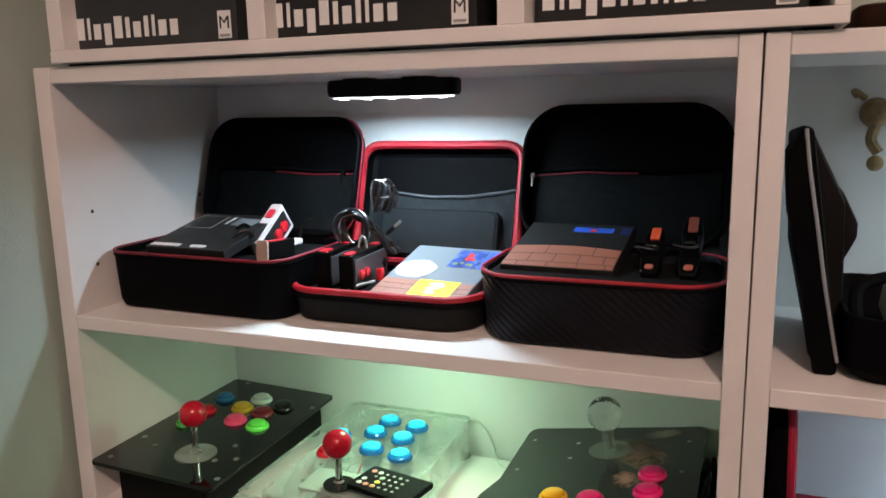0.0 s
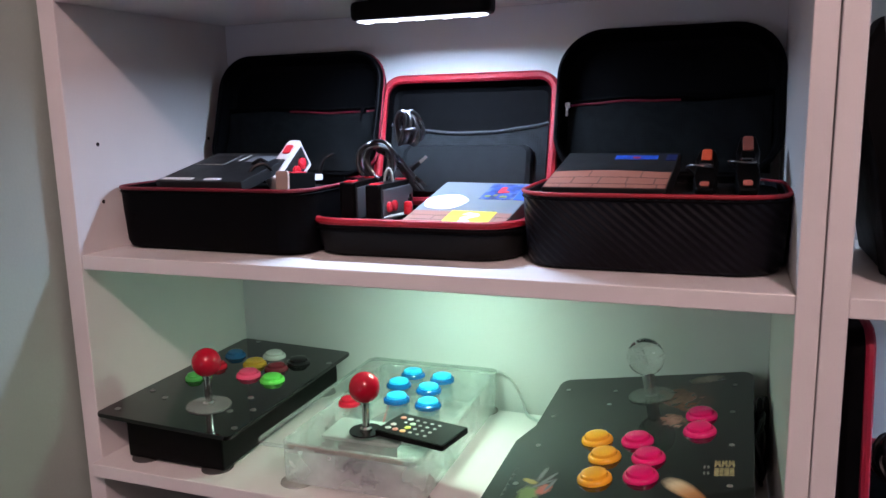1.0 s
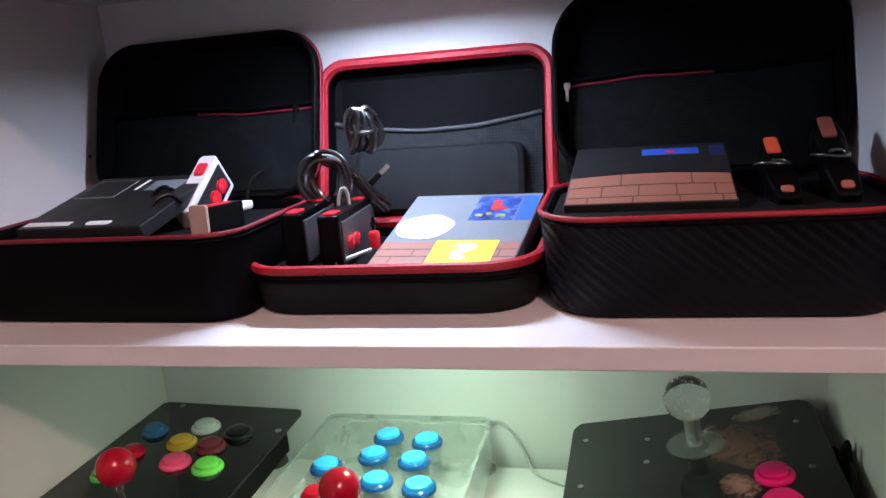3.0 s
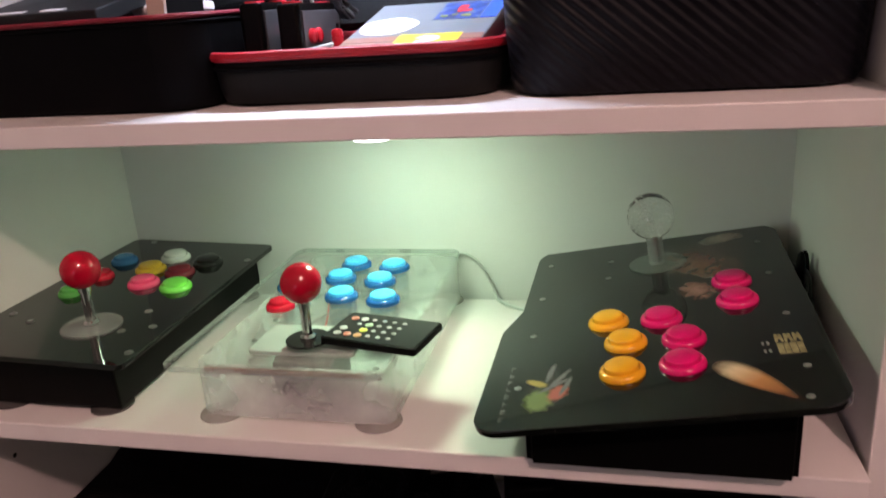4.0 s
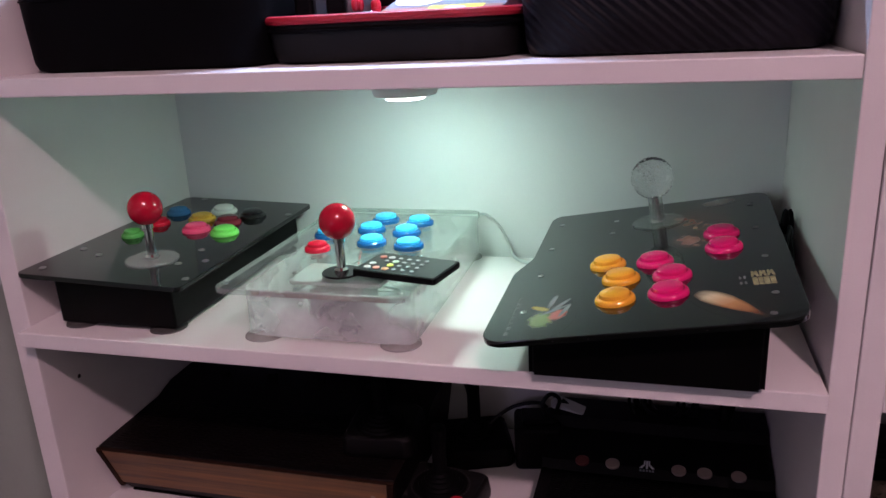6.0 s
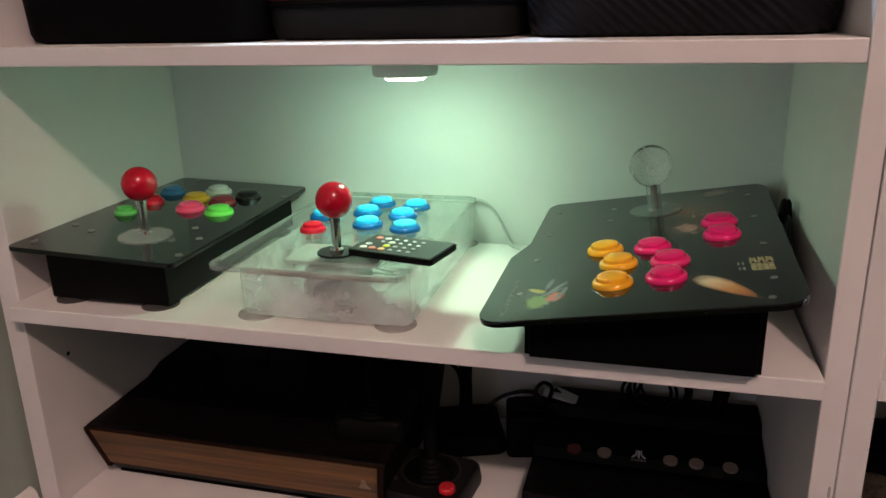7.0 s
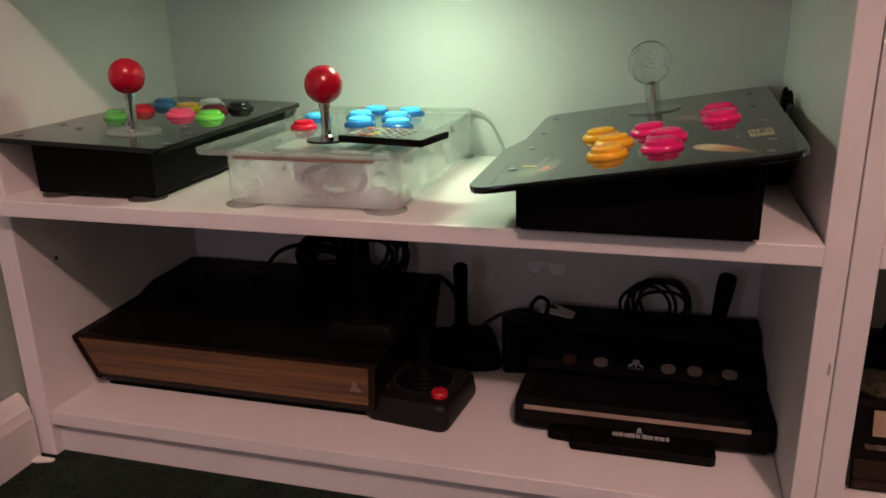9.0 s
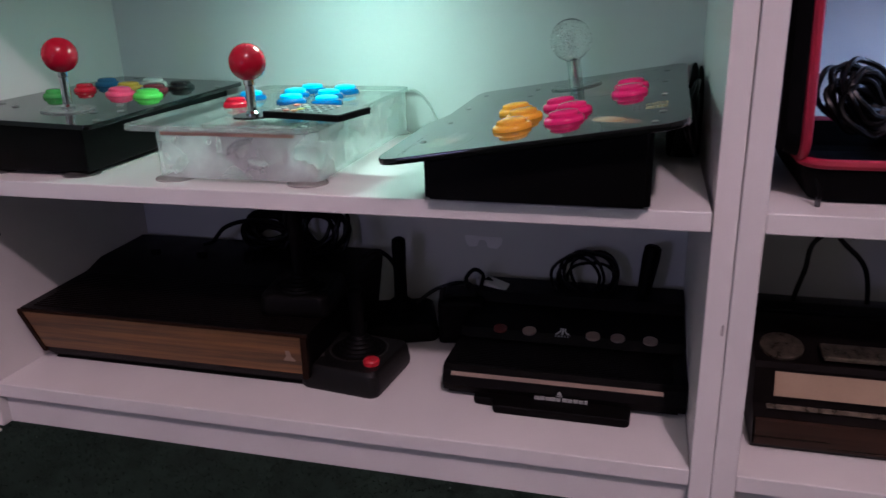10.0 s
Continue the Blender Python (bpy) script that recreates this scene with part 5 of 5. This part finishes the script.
body = [(0.030, 0.0168), (0.018, 0.030), (0.001, 0.087), (0.003, 0.090), (0.12, 0.093), (0.15, 0.102), (0.245, 0.104), (0.25, 0.095), (0.25, 0.0168)]
part("body", tapered(body, -hw, hw), TOPBLACK, wc, "black ribbed plastic top")
for i in range(22):
    y = 0.012 + i * 0.0048
    zt = 0.090 + (y - 0.003) * 0.0256
    part("rib", box(-hw + 0.012, hw - 0.012, y, y + 0.0022, zt - 0.001, zt + 0.0011), TOPBLACK, wc)
nrm = Vector((0, -0.057, -0.017)).normalized()
pt = lambda s: (0.018 - 0.017 * s, 0.030 + 0.057 * s)
wood = []
for s, o in ((0.12, 0.0), (0.12, 0.003), (1.03, 0.003), (1.03, 0.0)):
    a, b = pt(s)
    wood.append((a + nrm.y * o, b + nrm.z * o))
part("front_panel", tapered(wood, -hw + 0.007, hw - 0.0075), WOODVENEER, wc, "walnut woodgrain front")
for x0, x1 in ((-hw, -hw + 0.006), (hw - 0.0068, hw)):
    lip = [(pt(s)[0] + nrm.y * o, pt(s)[1] + nrm.z * o) for s, o in ((0.0, 0.0), (0.0, 0.004), (1.015, 0.004), (1.015, 0.0))]
    part("side_lip", tapered(lip, x0, x1), DARKWOOD, wc)
lip = [(pt(s)[0] + nrm.y * o, pt(s)[1] + nrm.z * o) for s, o in ((1.032, 0.0), (1.032, 0.0035), (1.05, 0.0035), (1.05, 0.0))]
part("top_lip", tapered(lip, -hw, hw), DARKWOOD, wc)
a, b = pt(0.55)
badge = rounded([(-0.008, -0.007), (0.008, -0.007), (0.003, 0.0), (0.0025, 0.008), (-0.0025, 0.008), (-0.003, 0.0)], 0.001, 2)
part("badge", slab(badge, 0, 0.0006), GOLDSTRIP, wc, "pale worn badge", pose(hw - 0.026, a + nrm.y * 0.0032, b + nrm.z * 0.0032, 72.6 + 34.8, 0, 0))
part("base", box(-hw + 0.014, hw - 0.014, 0.028, 0.24, 0.0141, 0.0166, 0.0008), BLACKMATT, wc)
for i in range(4):
    part("switch", box(-0.12 + 0.07 * i, -0.108 + 0.07 * i, 0.17, 0.178, 0.098, 0.110, 0.0015), BLACKMATT, wc)


# a lighter black, for the base of the front joystick alone
JOYBLACK = mat("lighter_black_plastic", (0.0065, 0.0062, 0.006), 0.42, var=0.3, bump=0.3, fine=1100, spec=0.22)
RINGPRINT = mat("worn_grey_ring_print", (0.035, 0.032, 0.030), 0.5, bump=0)


def paddle_joystick(m, label, stick=0.075, lean=0, button=True, base=0.092, tall=1.0, shell=BLACKMATT):
    """An old square-base joystick: flared base, ribbed boot, plain stick, red button, printed ring."""
    ob = tagged(empty("joystick", m), label, "joystick", "old joysticks")
    part("base", loft([[Vector((p.x, p.y, zz)) for p in rr(base - 2 * i, base - 2 * i, 0.010)] for i, zz in ((0.003, 0.0), (0.001, 0.003), (0.0005, 0.008), (0.0025, 0.0215), (0.0045, 0.0240), (0.006, 0.025))]), shell, ob)
    mid = pose(0, 0.008, 0)
    part("dial", lathe([(0.031, 0.0248), (0.031, 0.0256), (0.028, 0.0258), (0.027, 0.0252)], 40), BLACKMATT, ob, "", mid)
    if button:
        ticks = bmesh.new()
        for i in range(44):
            join(ticks, box(0.0325, 0.0345, -0.0007, 0.0007, 0.0248, 0.0254), pose(0, 0, 0, 0, 0, 360 * i / 44))
        part("dial_ticks", ticks, RINGPRINT, ob, "ring of worn printed ticks", mid)
    boot = [(0.027, 0.0250)]
    for i in range(5):
        r = 0.026 - 0.0038 * i
        boot += [(r, 0.0255 + 0.0033 * i), (r - 0.001, 0.0275 + 0.0033 * i), (r - 0.0032, 0.028 + 0.0033 * i)]
    part("boot", lathe(boot, 32), GRIP, ob, "black ribbed rubber boot", mid)
    part("stick", lathe([(0.0085, 0.0), (0.0080, stick * 0.5), (0.0092, stick * 0.9), (0.0088, stick), (0.005, stick + 0.003)], 20), GRIP, ob, "", mid @ pose(0, 0, 0.037, lean, 0, 0))
    if button:
        part("fire_button", lathe([(0.0092, 0.0245), (0.0092, 0.0285), (0.008, 0.0300), (0.003, 0.0306)], 24), REDPLASTIC, ob, "red fire button", pose(0.031, -0.022, 0))
        part("mark", slab(rounded([(-0.006, -0.003), (0.006, -0.004), (0.003, 0.001), (0.001, 0.005), (-0.002, 0.001)], 0.0008, 2), 0.0249, 0.0254), RINGPRINT, ob, "", pose(-0.033, -0.020, 0))
    for ch in ob.children:
        ch.matrix_basis = Matrix.Diagonal((1, 1, tall, 1)) @ ch.matrix_basis
    return ob


paddle_joystick(pose(0.3965, 0.114, LOW, 0, 0, -7), "black joystick with a red fire button, facing out", stick=0.050, base=0.099, tall=1.18, shell=JOYBLACK)
paddle_joystick(pose(0.410, 0.244, LOW, 0, 0, 20), "black joystick standing behind another", stick=0.083, button=False)
paddle_joystick(pose(0.333, 0.126, DOWN + 0.0934, 1.47, 0, 5) @ pose(0, 0, 0, 0, 0, 180), "black joystick resting on the woodgrain console", stick=0.097, button=False, base=0.083)
bundle("cable_bundle", (0.290, 0.272, 0.188), 0.036, 9, 0.0028, "thick coil of black cable behind the woodgrain console", pose(0, 0, 0, 84, 0, 0), 0.85, CABLE, 0.3)
bundle("cable_bundle", (0.212, 0.272, 0.176), 0.028, 10, 0.0034, "black cable wound into a coil on the console", pose(0, 0, 0, 70, 0, 14), 0.7, CABLE, 0.4)
for pts, r in (([(0.122, 0.262, 0.157), (0.141, 0.255, 0.166), (0.163, 0.252, 0.187), (0.197, 0.255, 0.197), (0.235, 0.265, 0.192), (0.26, 0.278, 0.165)], 0.0030),
               ([(0.352, 0.262, 0.150), (0.372, 0.270, 0.160), (0.392, 0.276, 0.140), (0.400, 0.270, 0.10)], 0.0030),
               ([(0.42, 0.26, 0.09), (0.45, 0.28, 0.11), (0.49, 0.28, 0.12), (0.51, 0.27, 0.10), (0.53, 0.26, 0.12)], 0.0026)):
    tagged(part("joystick_cable", tube(spline(pts), r), CABLE), "black joystick cable curling at the back", "cable")
ad = tagged(empty("power_adaptor", pose(0.492, 0.238, DOWN, 0, 0, 12)), "black mains adaptor lying on the shelf", "adaptor")
part("housing", box(-0.029, 0.029, -0.025, 0.03, 0.0141, 0.072, 0.006, 3), BLACKMATT, ad)
part("collar", box(-0.02, 0.02, -0.015, 0.02, 0.072, 0.077, 0.002), BLACKMATT, ad)
part("lead", tube(spline([(0.010, 0.0, 0.076), (0.006, 0.002, 0.092), (0.016, 0.006, 0.102), (0.027, 0.008, 0.094), (0.024, 0.010, 0.074), (0.034, 0.016, 0.062)]), 0.0026), CABLE, ad)
pl = tagged(empty("plug", pose(0.529, 0.262, 0.123, 0, 10, -20)), "pale grey plug with its lead", "plug")
part("shell", slab(rr(0.050, 0.022, 0.007), -0.005, 0.009, 0.003), mat("pale_grey_plug_plastic", (0.50, 0.51, 0.50), 0.4), pl)
part("mark", slab([Vector((-0.014, -0.006)), Vector((-0.003, 0.0)), Vector((-0.014, 0.006))], 0.008, 0.0096), BLACKMATT, pl)
part("lead", tube(spline([(0.025, 0, 0), (0.038, 0.002, -0.004), (0.05, 0.006, -0.012)]), 0.0025), CABLE, pl)
# pale strip on the back panel; its white shine is put into the colour
tp = tagged(empty("shine_strip", pose(0.507, DEPTH - 0.0002, 0.171, 90, 0, 0)), "pale strip on the back panel, its shine painted in", "tape")
part("strip", slab(rounded([(-0.024, -0.004), (-0.020, -0.009), (-0.010, -0.008), (-0.006, 0.001), (0.002, 0.001), (0.005, -0.009), (0.017, -0.010), (0.023, -0.004), (0.025, 0.006), (-0.026, 0.007)], 0.002, 3), 0, 0.0004), PALESHINE, tp)

# small black console with round buttons
LETTERGREY = mat("worn_pale_grey_print", (0.36, 0.36, 0.35), 0.45, var=0.3, scale=200, bump=0)
fc = tagged(empty("game_console", pose(0.632, 0.085, DOWN)), "small black console with round grey buttons and tan strip", "game console")
hw = 0.1195
body = [(0.016, 0.0145), (0.004, 0.0200), (0.0, 0.030), (0.004, 0.046), (0.010, 0.050), (0.088, 0.046), (0.094, 0.056), (0.150, 0.066), (0.156, 0.078), (0.20, 0.080), (0.205, 0.07), (0.205, 0.0145), (0.03, 0.0145)]
bm = profile_solid(body, -hw, hw)
part("body", bm, BLACKMATT, fc)
for s in (-1, 1):
    side = [(y + 0.003, z_ * 0.97 + 0.001) for y, z_ in body]
    x = s * hw
    part("side_cheek", profile_solid(side, min(x, x + s * 0.007), max(x, x + s * 0.007)), BLACKMATT, fc)
for i in range(16):
    y = 0.016 + i * 0.0044
    zt = 0.050 - (y - 0.010) * 0.051
    part("rib", box(-hw + 0.006, hw - 0.006, y, y + 0.002, zt - 0.001, zt + 0.0009), BLACKBOX, fc)
strip = [(0.0035, 0.0405), (0.0016, 0.0408), (0.0034, 0.0448), (0.0052, 0.0444)]
part("trim_strip", profile_solid(strip, -hw + 0.003, hw - 0.0155), GOLDSTRIP, fc, "tan metallic strip")
slope = math.degrees(math.atan2(0.010, 0.056))
face = lambda x, y: pose(x, y, 0.056 + (y - 0.094) * 0.1786, slope, 0, 0)
knob = mesh_of("round_button", lathe([(0.0080, -0.001), (0.0080, 0.0012), (0.0070, 0.0018), (0.0062, 0.0014)], 24), DISCGREY)
dull = mesh_of("round_button", lathe([(0.0080, -0.001), (0.0080, 0.0012), (0.0070, 0.0018), (0.0062, 0.0014)], 24), mat("dark_red_button", (0.14, 0.03, 0.025), 0.4, bump=0))
for i, x in enumerate((-0.080, -0.046, 0.0265, 0.054, 0.0895)):
    part("round_button", dull if i == 0 else knob, DISCGREY, fc, "dark red power button" if i == 0 else "", face(x, 0.0955))
mk = face(-0.008, 0.0955)
for k, pts in enumerate(([(-0.0012, -0.002), (0.0012, -0.002), (0.0012, 0.010), (-0.0012, 0.010)], [(-0.0085, -0.002), (-0.0052, -0.002), (-0.0018, 0.004), (-0.0018, 0.010), (-0.0034, 0.010), (-0.0034, 0.004)],
                        [(0.0085, -0.002), (0.0034, 0.004), (0.0034, 0.010), (0.0018, 0.010), (0.0018, 0.004), (0.0052, -0.002)])):
    part("mark", slab([Vector(p) for p in pts], 0, 0.0006), PRINTWHITE, fc, m=mk)
for i in range(5):
    part("mark_bar", box(-0.008 + 0.0034 * i, -0.0058 + 0.0034 * i, -0.0072, -0.0042, 0, 0.0005), PRINTGREY, fc, m=mk)
foot = rounded([(-0.066, -0.022), (0.072, -0.022), (0.074, 0.03), (-0.092, 0.03), (-0.090, -0.007), (-0.069, -0.009)], (0.004, 0.004, 0.004, 0.003, 0.004, 0.003), 3)
part("front_tab", slab(foot, 0.0142, 0.0235, 0.002), BLACKMATT, fc)
for i, w in enumerate((0.0052, 0.0048, 0.0056, 0.0050, 0.0042, 0.0054, 0.0048, 0.0050, 0.0046, 0.0030)):
    x = -0.026 + i * 0.0058
    part("lettering", box(x, x + w, -0.0005, 0.001, 0.0205 + 0.0004 * (i % 3), 0.0262 + 0.0004 * (i % 2)), LETTERGREY, fc, m=pose(0, -0.0002, 0.0006))
part("mark", slab([Vector((-0.004, 0)), Vector((0.004, 0)), Vector((0.0015, 0.007)), Vector((-0.0015, 0.007))], 0, 0.0006), LETTERGREY, fc, m=pose(0.0, 0.0004, 0.0285, 84, 0, 0) @ Matrix.Scale(0.8, 4))
jk = tagged(empty("joystick", pose(0.710, 0.262, 0.120, -6, 8, 0)), "black stick grip standing behind the console", "joystick")
part("grip", lathe([(0.0075, 0.0), (0.0085, 0.02), (0.0105, 0.055), (0.0100, 0.068), (0.006, 0.071)], 20), GRIP, jk)
bundle("cable_bundle", (0.642, 0.268, 0.142), 0.031, 7, 0.0021, "black joystick cable coiled behind the console", pose(0, 0, 0, 84, 0, 0), 0.9, CABLE, 0.32)


# ---- things in the second bookcase ----
DARKBRASS = mat("tarnished_brass", (0.23, 0.195, 0.145), 0.30, metal=0.9, var=0.5, scale=140, bump=0.4, fine=700)
bag = tagged(empty("camera_bag", pose(0.838, 0.055, SHELF2)), "black fabric case leaning, with grey piping", "bag")


def leaning(shape, y0, y1, round_y):
    """An (x, z) outline drawn along y, drawn in at both ends."""
    c = Vector((sum(p.x for p in shape) / len(shape), sum(p.y for p in shape) / len(shape)))
    rings = []
    for y, k in ((y0, 0.90), (y0 + round_y * 0.25, 0.97), (y0 + round_y, 1.0), (y1 - round_y, 1.0), (y1 - round_y * 0.25, 0.96), (y1, 0.85)):
        rings.append([Vector((c.x + (p.x - c.x) * k, y, max(0.0005, c.y + (p.y - c.y) * (k if p.y > 0.02 else 1)))) for p in shape])
    return loft(rings)


front = rounded([(0.001, 0.0), (0.021, 0.0), (0.004, 0.120), (-0.012, 0.226), (-0.022, 0.228), (-0.034, 0.205), (-0.030, 0.150), (-0.0165, 0.10), (-0.0105, 0.050)], (0.006, 0.004, 0.006, 0.005, 0.005, 0.006, 0.010, 0.010, 0.010), 4)
part("front_panel", leaning(front, 0.0, 0.050, 0.012), SHELL, bag)
body = rounded([(0.002, 0.0), (0.028, 0.0), (0.025, 0.085), (0.022, 0.158), (0.004, 0.195), (-0.010, 0.224), (-0.026, 0.218), (-0.020, 0.10)], 0.007, 4)
part("body", leaning(body, 0.040, 0.190, 0.030), DARKSHELL, bag)
pocket = rounded([(0.0, 0.085), (0.020, 0.090), (0.034, 0.122), (0.034, 0.136), (0.020, 0.165), (0.0, 0.185)], 0.008, 4)
part("side_pocket", leaning(pocket, 0.045, 0.130, 0.020), DARKSHELL, bag)
part("piping", tube(spline([(-0.019, -0.001, 0.226), (-0.014, -0.002, 0.190), (-0.005, -0.002, 0.140), (0.004, -0.002, 0.088), (0.0125, -0.002, 0.045), (0.019, -0.001, 0.014)]), 0.0017), PRINTGREY, bag, "pale grey piping")
hb = tagged(empty("headset_box", pose(0.915, 0.030, SHELF2)), "black box with cables and white papers", "box")
part("tray", loft([[Vector((p.x, p.y, zz)) for p in rr(0.11 - 2 * i, 0.20 - 2 * i, 0.03, 0, 0.10)] for i, zz in ((0.012, 0.0), (0.002, 0.012), (0.0, 0.062), (0.004, 0.062), (0.010, 0.012))]), SHELL, hb)
part("paper", box(-0.02, 0.05, 0.03, 0.12, 0.03, 0.075, 0.001), PRINTWHITE, hb, "white papers", pose(0, 0, 0, 8, 6, 0))
part("strap", tube(spline([(-0.045, 0.02, 0.055), (-0.042, 0.04, 0.082), (0.0, 0.06, 0.092), (0.045, 0.07, 0.086)]), 0.006), SHELL, hb)
gf = tagged(empty("ornament", pose(0.902, 0.288, 0.742)), "antique gold ornament hanging on the back panel", "ornament")
bm = ball(0.017, (0.002, 0, 0.060))
ball(0.009, (0.004, -0.006, 0.004), bm=bm)
tube(spline([(-0.010, -0.004, 0.076), (-0.022, -0.008, 0.084), (-0.018, -0.010, 0.078)]), 0.004, bm=bm)
tube(spline([(0.002, -0.004, 0.046), (-0.002, -0.008, 0.03), (0.006, -0.010, 0.016)]), 0.006, bm=bm)
part("figure", bm, ANTIQUEGOLD, gf)
part("hook", lathe([(0.001, 0), (0.001, 0.016)], 8), STEEL, gf, m=pose(0.0, 0.016, 0.076, 90, 0, 0))
tp = tagged(empty("dark_tray", pose(0.93, 0.02, 0.8745)), "dark object lying on top of the bookcase", "tray")
part("shell", slab(rr(0.16, 0.22, 0.02, 0.0, 0.13), 0.0, 0.022, 0.006), DARKWOOD, tp)

cs = tagged(empty("carrying_case", pose(0.894, 0.035, S1[1])), "open black case with red edging and cables inside", "case", "open carrying cases")
base = part("base", tray(0.13, 0.22, 0.02, 0.034, 0.006, 0.005, 0.008), SHELL, cs)
part("edge_tape", tube(rim_line(0.13, 0.22, 0.02, 0.034), 0.0042, 8, True), CRIMSON, base)
lid = empty("lid", pose(-0.067, 0.0, 0.037, 0, -1.5, 0))
lid.parent = cs
rings = []
for inset, q in ((0.010, -0.018), (0.003, -0.014), (0.0, -0.004), (0.0, 0.0), (0.006, 0.0), (0.008, -0.010)):
    rings.append([Vector((q, p.x, p.y)) for p in rr(0.22 - 2 * inset, 0.185 - 2 * inset, 0.02, 0.11, 0.0925, 5)])
part("lid_shell", loft(rings), SHELL, lid)
part("edge_tape", tube([Vector((0.001, p.x, p.y)) for p in rr(0.22, 0.185, 0.02, 0.11, 0.0925, 6)], 0.0042, 8, True), CRIMSON, lid)
bundle("cable_bundle", (0.880, 0.10, 0.385), 0.027, 16, 0.0026, "tangled black cable in the red-edged case", pose(0, 0, 0, 70, 40, 20), 0.7, CABLE, 0.5)
bundle("cable_bundle", (0.905, 0.12, 0.375), 0.026, 6, 0.0026, "loose black cable beside the plug", pose(0, 0, 0, 50, 30, 0), 0.7, CABLE)
pb = tagged(empty("game_pad", pose(0.912, 0.105, 0.362, 6, 0, 0)), "grey game pad lying under cables", "game pad")
part("shell", slab(rr(0.05, 0.09, 0.01, 0, 0.03), 0, 0.02, 0.004), PADGREY, pb)
zt = tagged(empty("zip_tab", pose(0.841, 0.030, S1[1])), "dark zip tab with a metal tip hanging from the case", "zip")
part("cord", tube(spline([(-0.004, 0.004, 0.022), (0.0, 0.0, 0.014), (0.0, -0.002, 0.007)]), 0.0016), SHELL, zt)
part("tip", slab(rr(0.0042, 0.0030, 0.001), 0.0, 0.0085, 0.0006), PADGREY, zt, "dull metal tip")
for pts in ([(0.802, 0.20, 0.262), (0.82, 0.19, 0.272), (0.84, 0.20, 0.297)], [(0.866, 0.215, 0.134), (0.864, 0.185, 0.175), (0.866, 0.165, 0.208), (0.872, 0.17, 0.235), (0.90, 0.18, 0.255), (0.93, 0.19, 0.285)], [(0.90, 0.2, 0.29), (0.893, 0.2, 0.27), (0.90, 0.2, 0.235), (0.93, 0.2, 0.200), (0.945, 0.225, 0.138)]):
    tagged(part("wall_cable", tube(spline(pts), 0.0026), CABLE), "thin black cable hanging behind the console", "cable")

wr = tagged(empty("game_console", pose(0.980, 0.07, DOWN)), "dark woodgrain console with brass discs and tan plate", "game console")
hw = 0.163
body = [(-0.012, 0.0145), (-0.016, 0.0200), (-0.0095, 0.045), (0.0, 0.050), (0.004, 0.052), (0.012, 0.086), (0.018, 0.090), (0.075, 0.104), (0.083, 0.113), (0.118, 0.1135), (0.20, 0.088), (0.205, 0.080), (0.205, 0.0145)]
part("body", profile_solid(body, -hw, hw), TOPBLACK, wr)
part("front_panel", profile_solid([(-0.0155, 0.0200), (-0.0180, 0.0210), (-0.0130, 0.043), (-0.0095, 0.0445)], -hw + 0.002, hw - 0.002), mat("dark_walnut_veneer", (0.024, 0.0105, 0.0055), 0.30, var=0.7, scale=18, grain=(0.3, 6, 9), coat=0.25), wr, "dark walnut front rail")
part("name_plate", profile_solid([(0.0052, 0.0605), (0.0032, 0.0615), (0.0090, 0.0845), (0.0107, 0.0835)], -hw + 0.018, hw - 0.02), IVORY, wr, "tan name plate with thin frame")
part("trim_strip", profile_solid([(-0.002, 0.0505), (-0.0032, 0.0515), (0.0008, 0.0540), (0.003, 0.0530)], -hw + 0.012, hw - 0.004), DARKBRASS, wr)
for x in (-0.137, 0.0):
    part("disc", lathe([(0.020, -0.001), (0.020, 0.002), (0.017, 0.003), (0.010, 0.0024), (0.003, 0.0032)], 36), DARKBRASS, wr, "dull brass disc", pose(x, 0.040, 0.0960, 14, 0, 0))
part("control_strip", box(-0.104, -0.03, 0.028, 0.054, 0.0920, 0.0970, 0.002), DARKBRASS, wr, "brass control strip", pose(0, 0, 0.006, 7, 0, 0) @ pose(0, 0, -0.006))
part("back_strip", box(-hw + 0.014, hw - 0.014, 0.088, 0.110, 0.1105, 0.1160, 0.001), BLACKMATT, wr)

# ---- lights stuck under the shelves ----
pk = tagged(empty("puck_light", pose(0.374, 0.152, 0.553)), "round white battery light stuck under a shelf", "light")
part("housing", lathe([(0.028, -0.0240), (0.0320, -0.0228), (0.0335, -0.018), (0.0330, -0.004), (0.030, 0.0)], 40), LAMPWHITE, pk)
part("lens", lathe([(0.0195, -0.0272), (0.0212, -0.0254), (0.0218, -0.0239)], 40), LENS, pk, "lit frosted lens")
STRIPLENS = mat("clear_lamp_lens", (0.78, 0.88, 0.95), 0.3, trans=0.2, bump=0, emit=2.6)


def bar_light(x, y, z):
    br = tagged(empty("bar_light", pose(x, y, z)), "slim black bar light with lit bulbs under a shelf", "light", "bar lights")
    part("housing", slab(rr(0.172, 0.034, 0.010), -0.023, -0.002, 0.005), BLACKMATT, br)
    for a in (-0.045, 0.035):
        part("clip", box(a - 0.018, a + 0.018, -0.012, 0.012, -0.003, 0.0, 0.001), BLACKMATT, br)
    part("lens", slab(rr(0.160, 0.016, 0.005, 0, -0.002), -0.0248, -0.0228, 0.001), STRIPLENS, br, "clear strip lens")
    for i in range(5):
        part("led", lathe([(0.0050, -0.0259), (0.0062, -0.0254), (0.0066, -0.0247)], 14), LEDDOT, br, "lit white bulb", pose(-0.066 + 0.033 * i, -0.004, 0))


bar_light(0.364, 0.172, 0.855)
# unseen fixtures for the two added glows in the second bookcase
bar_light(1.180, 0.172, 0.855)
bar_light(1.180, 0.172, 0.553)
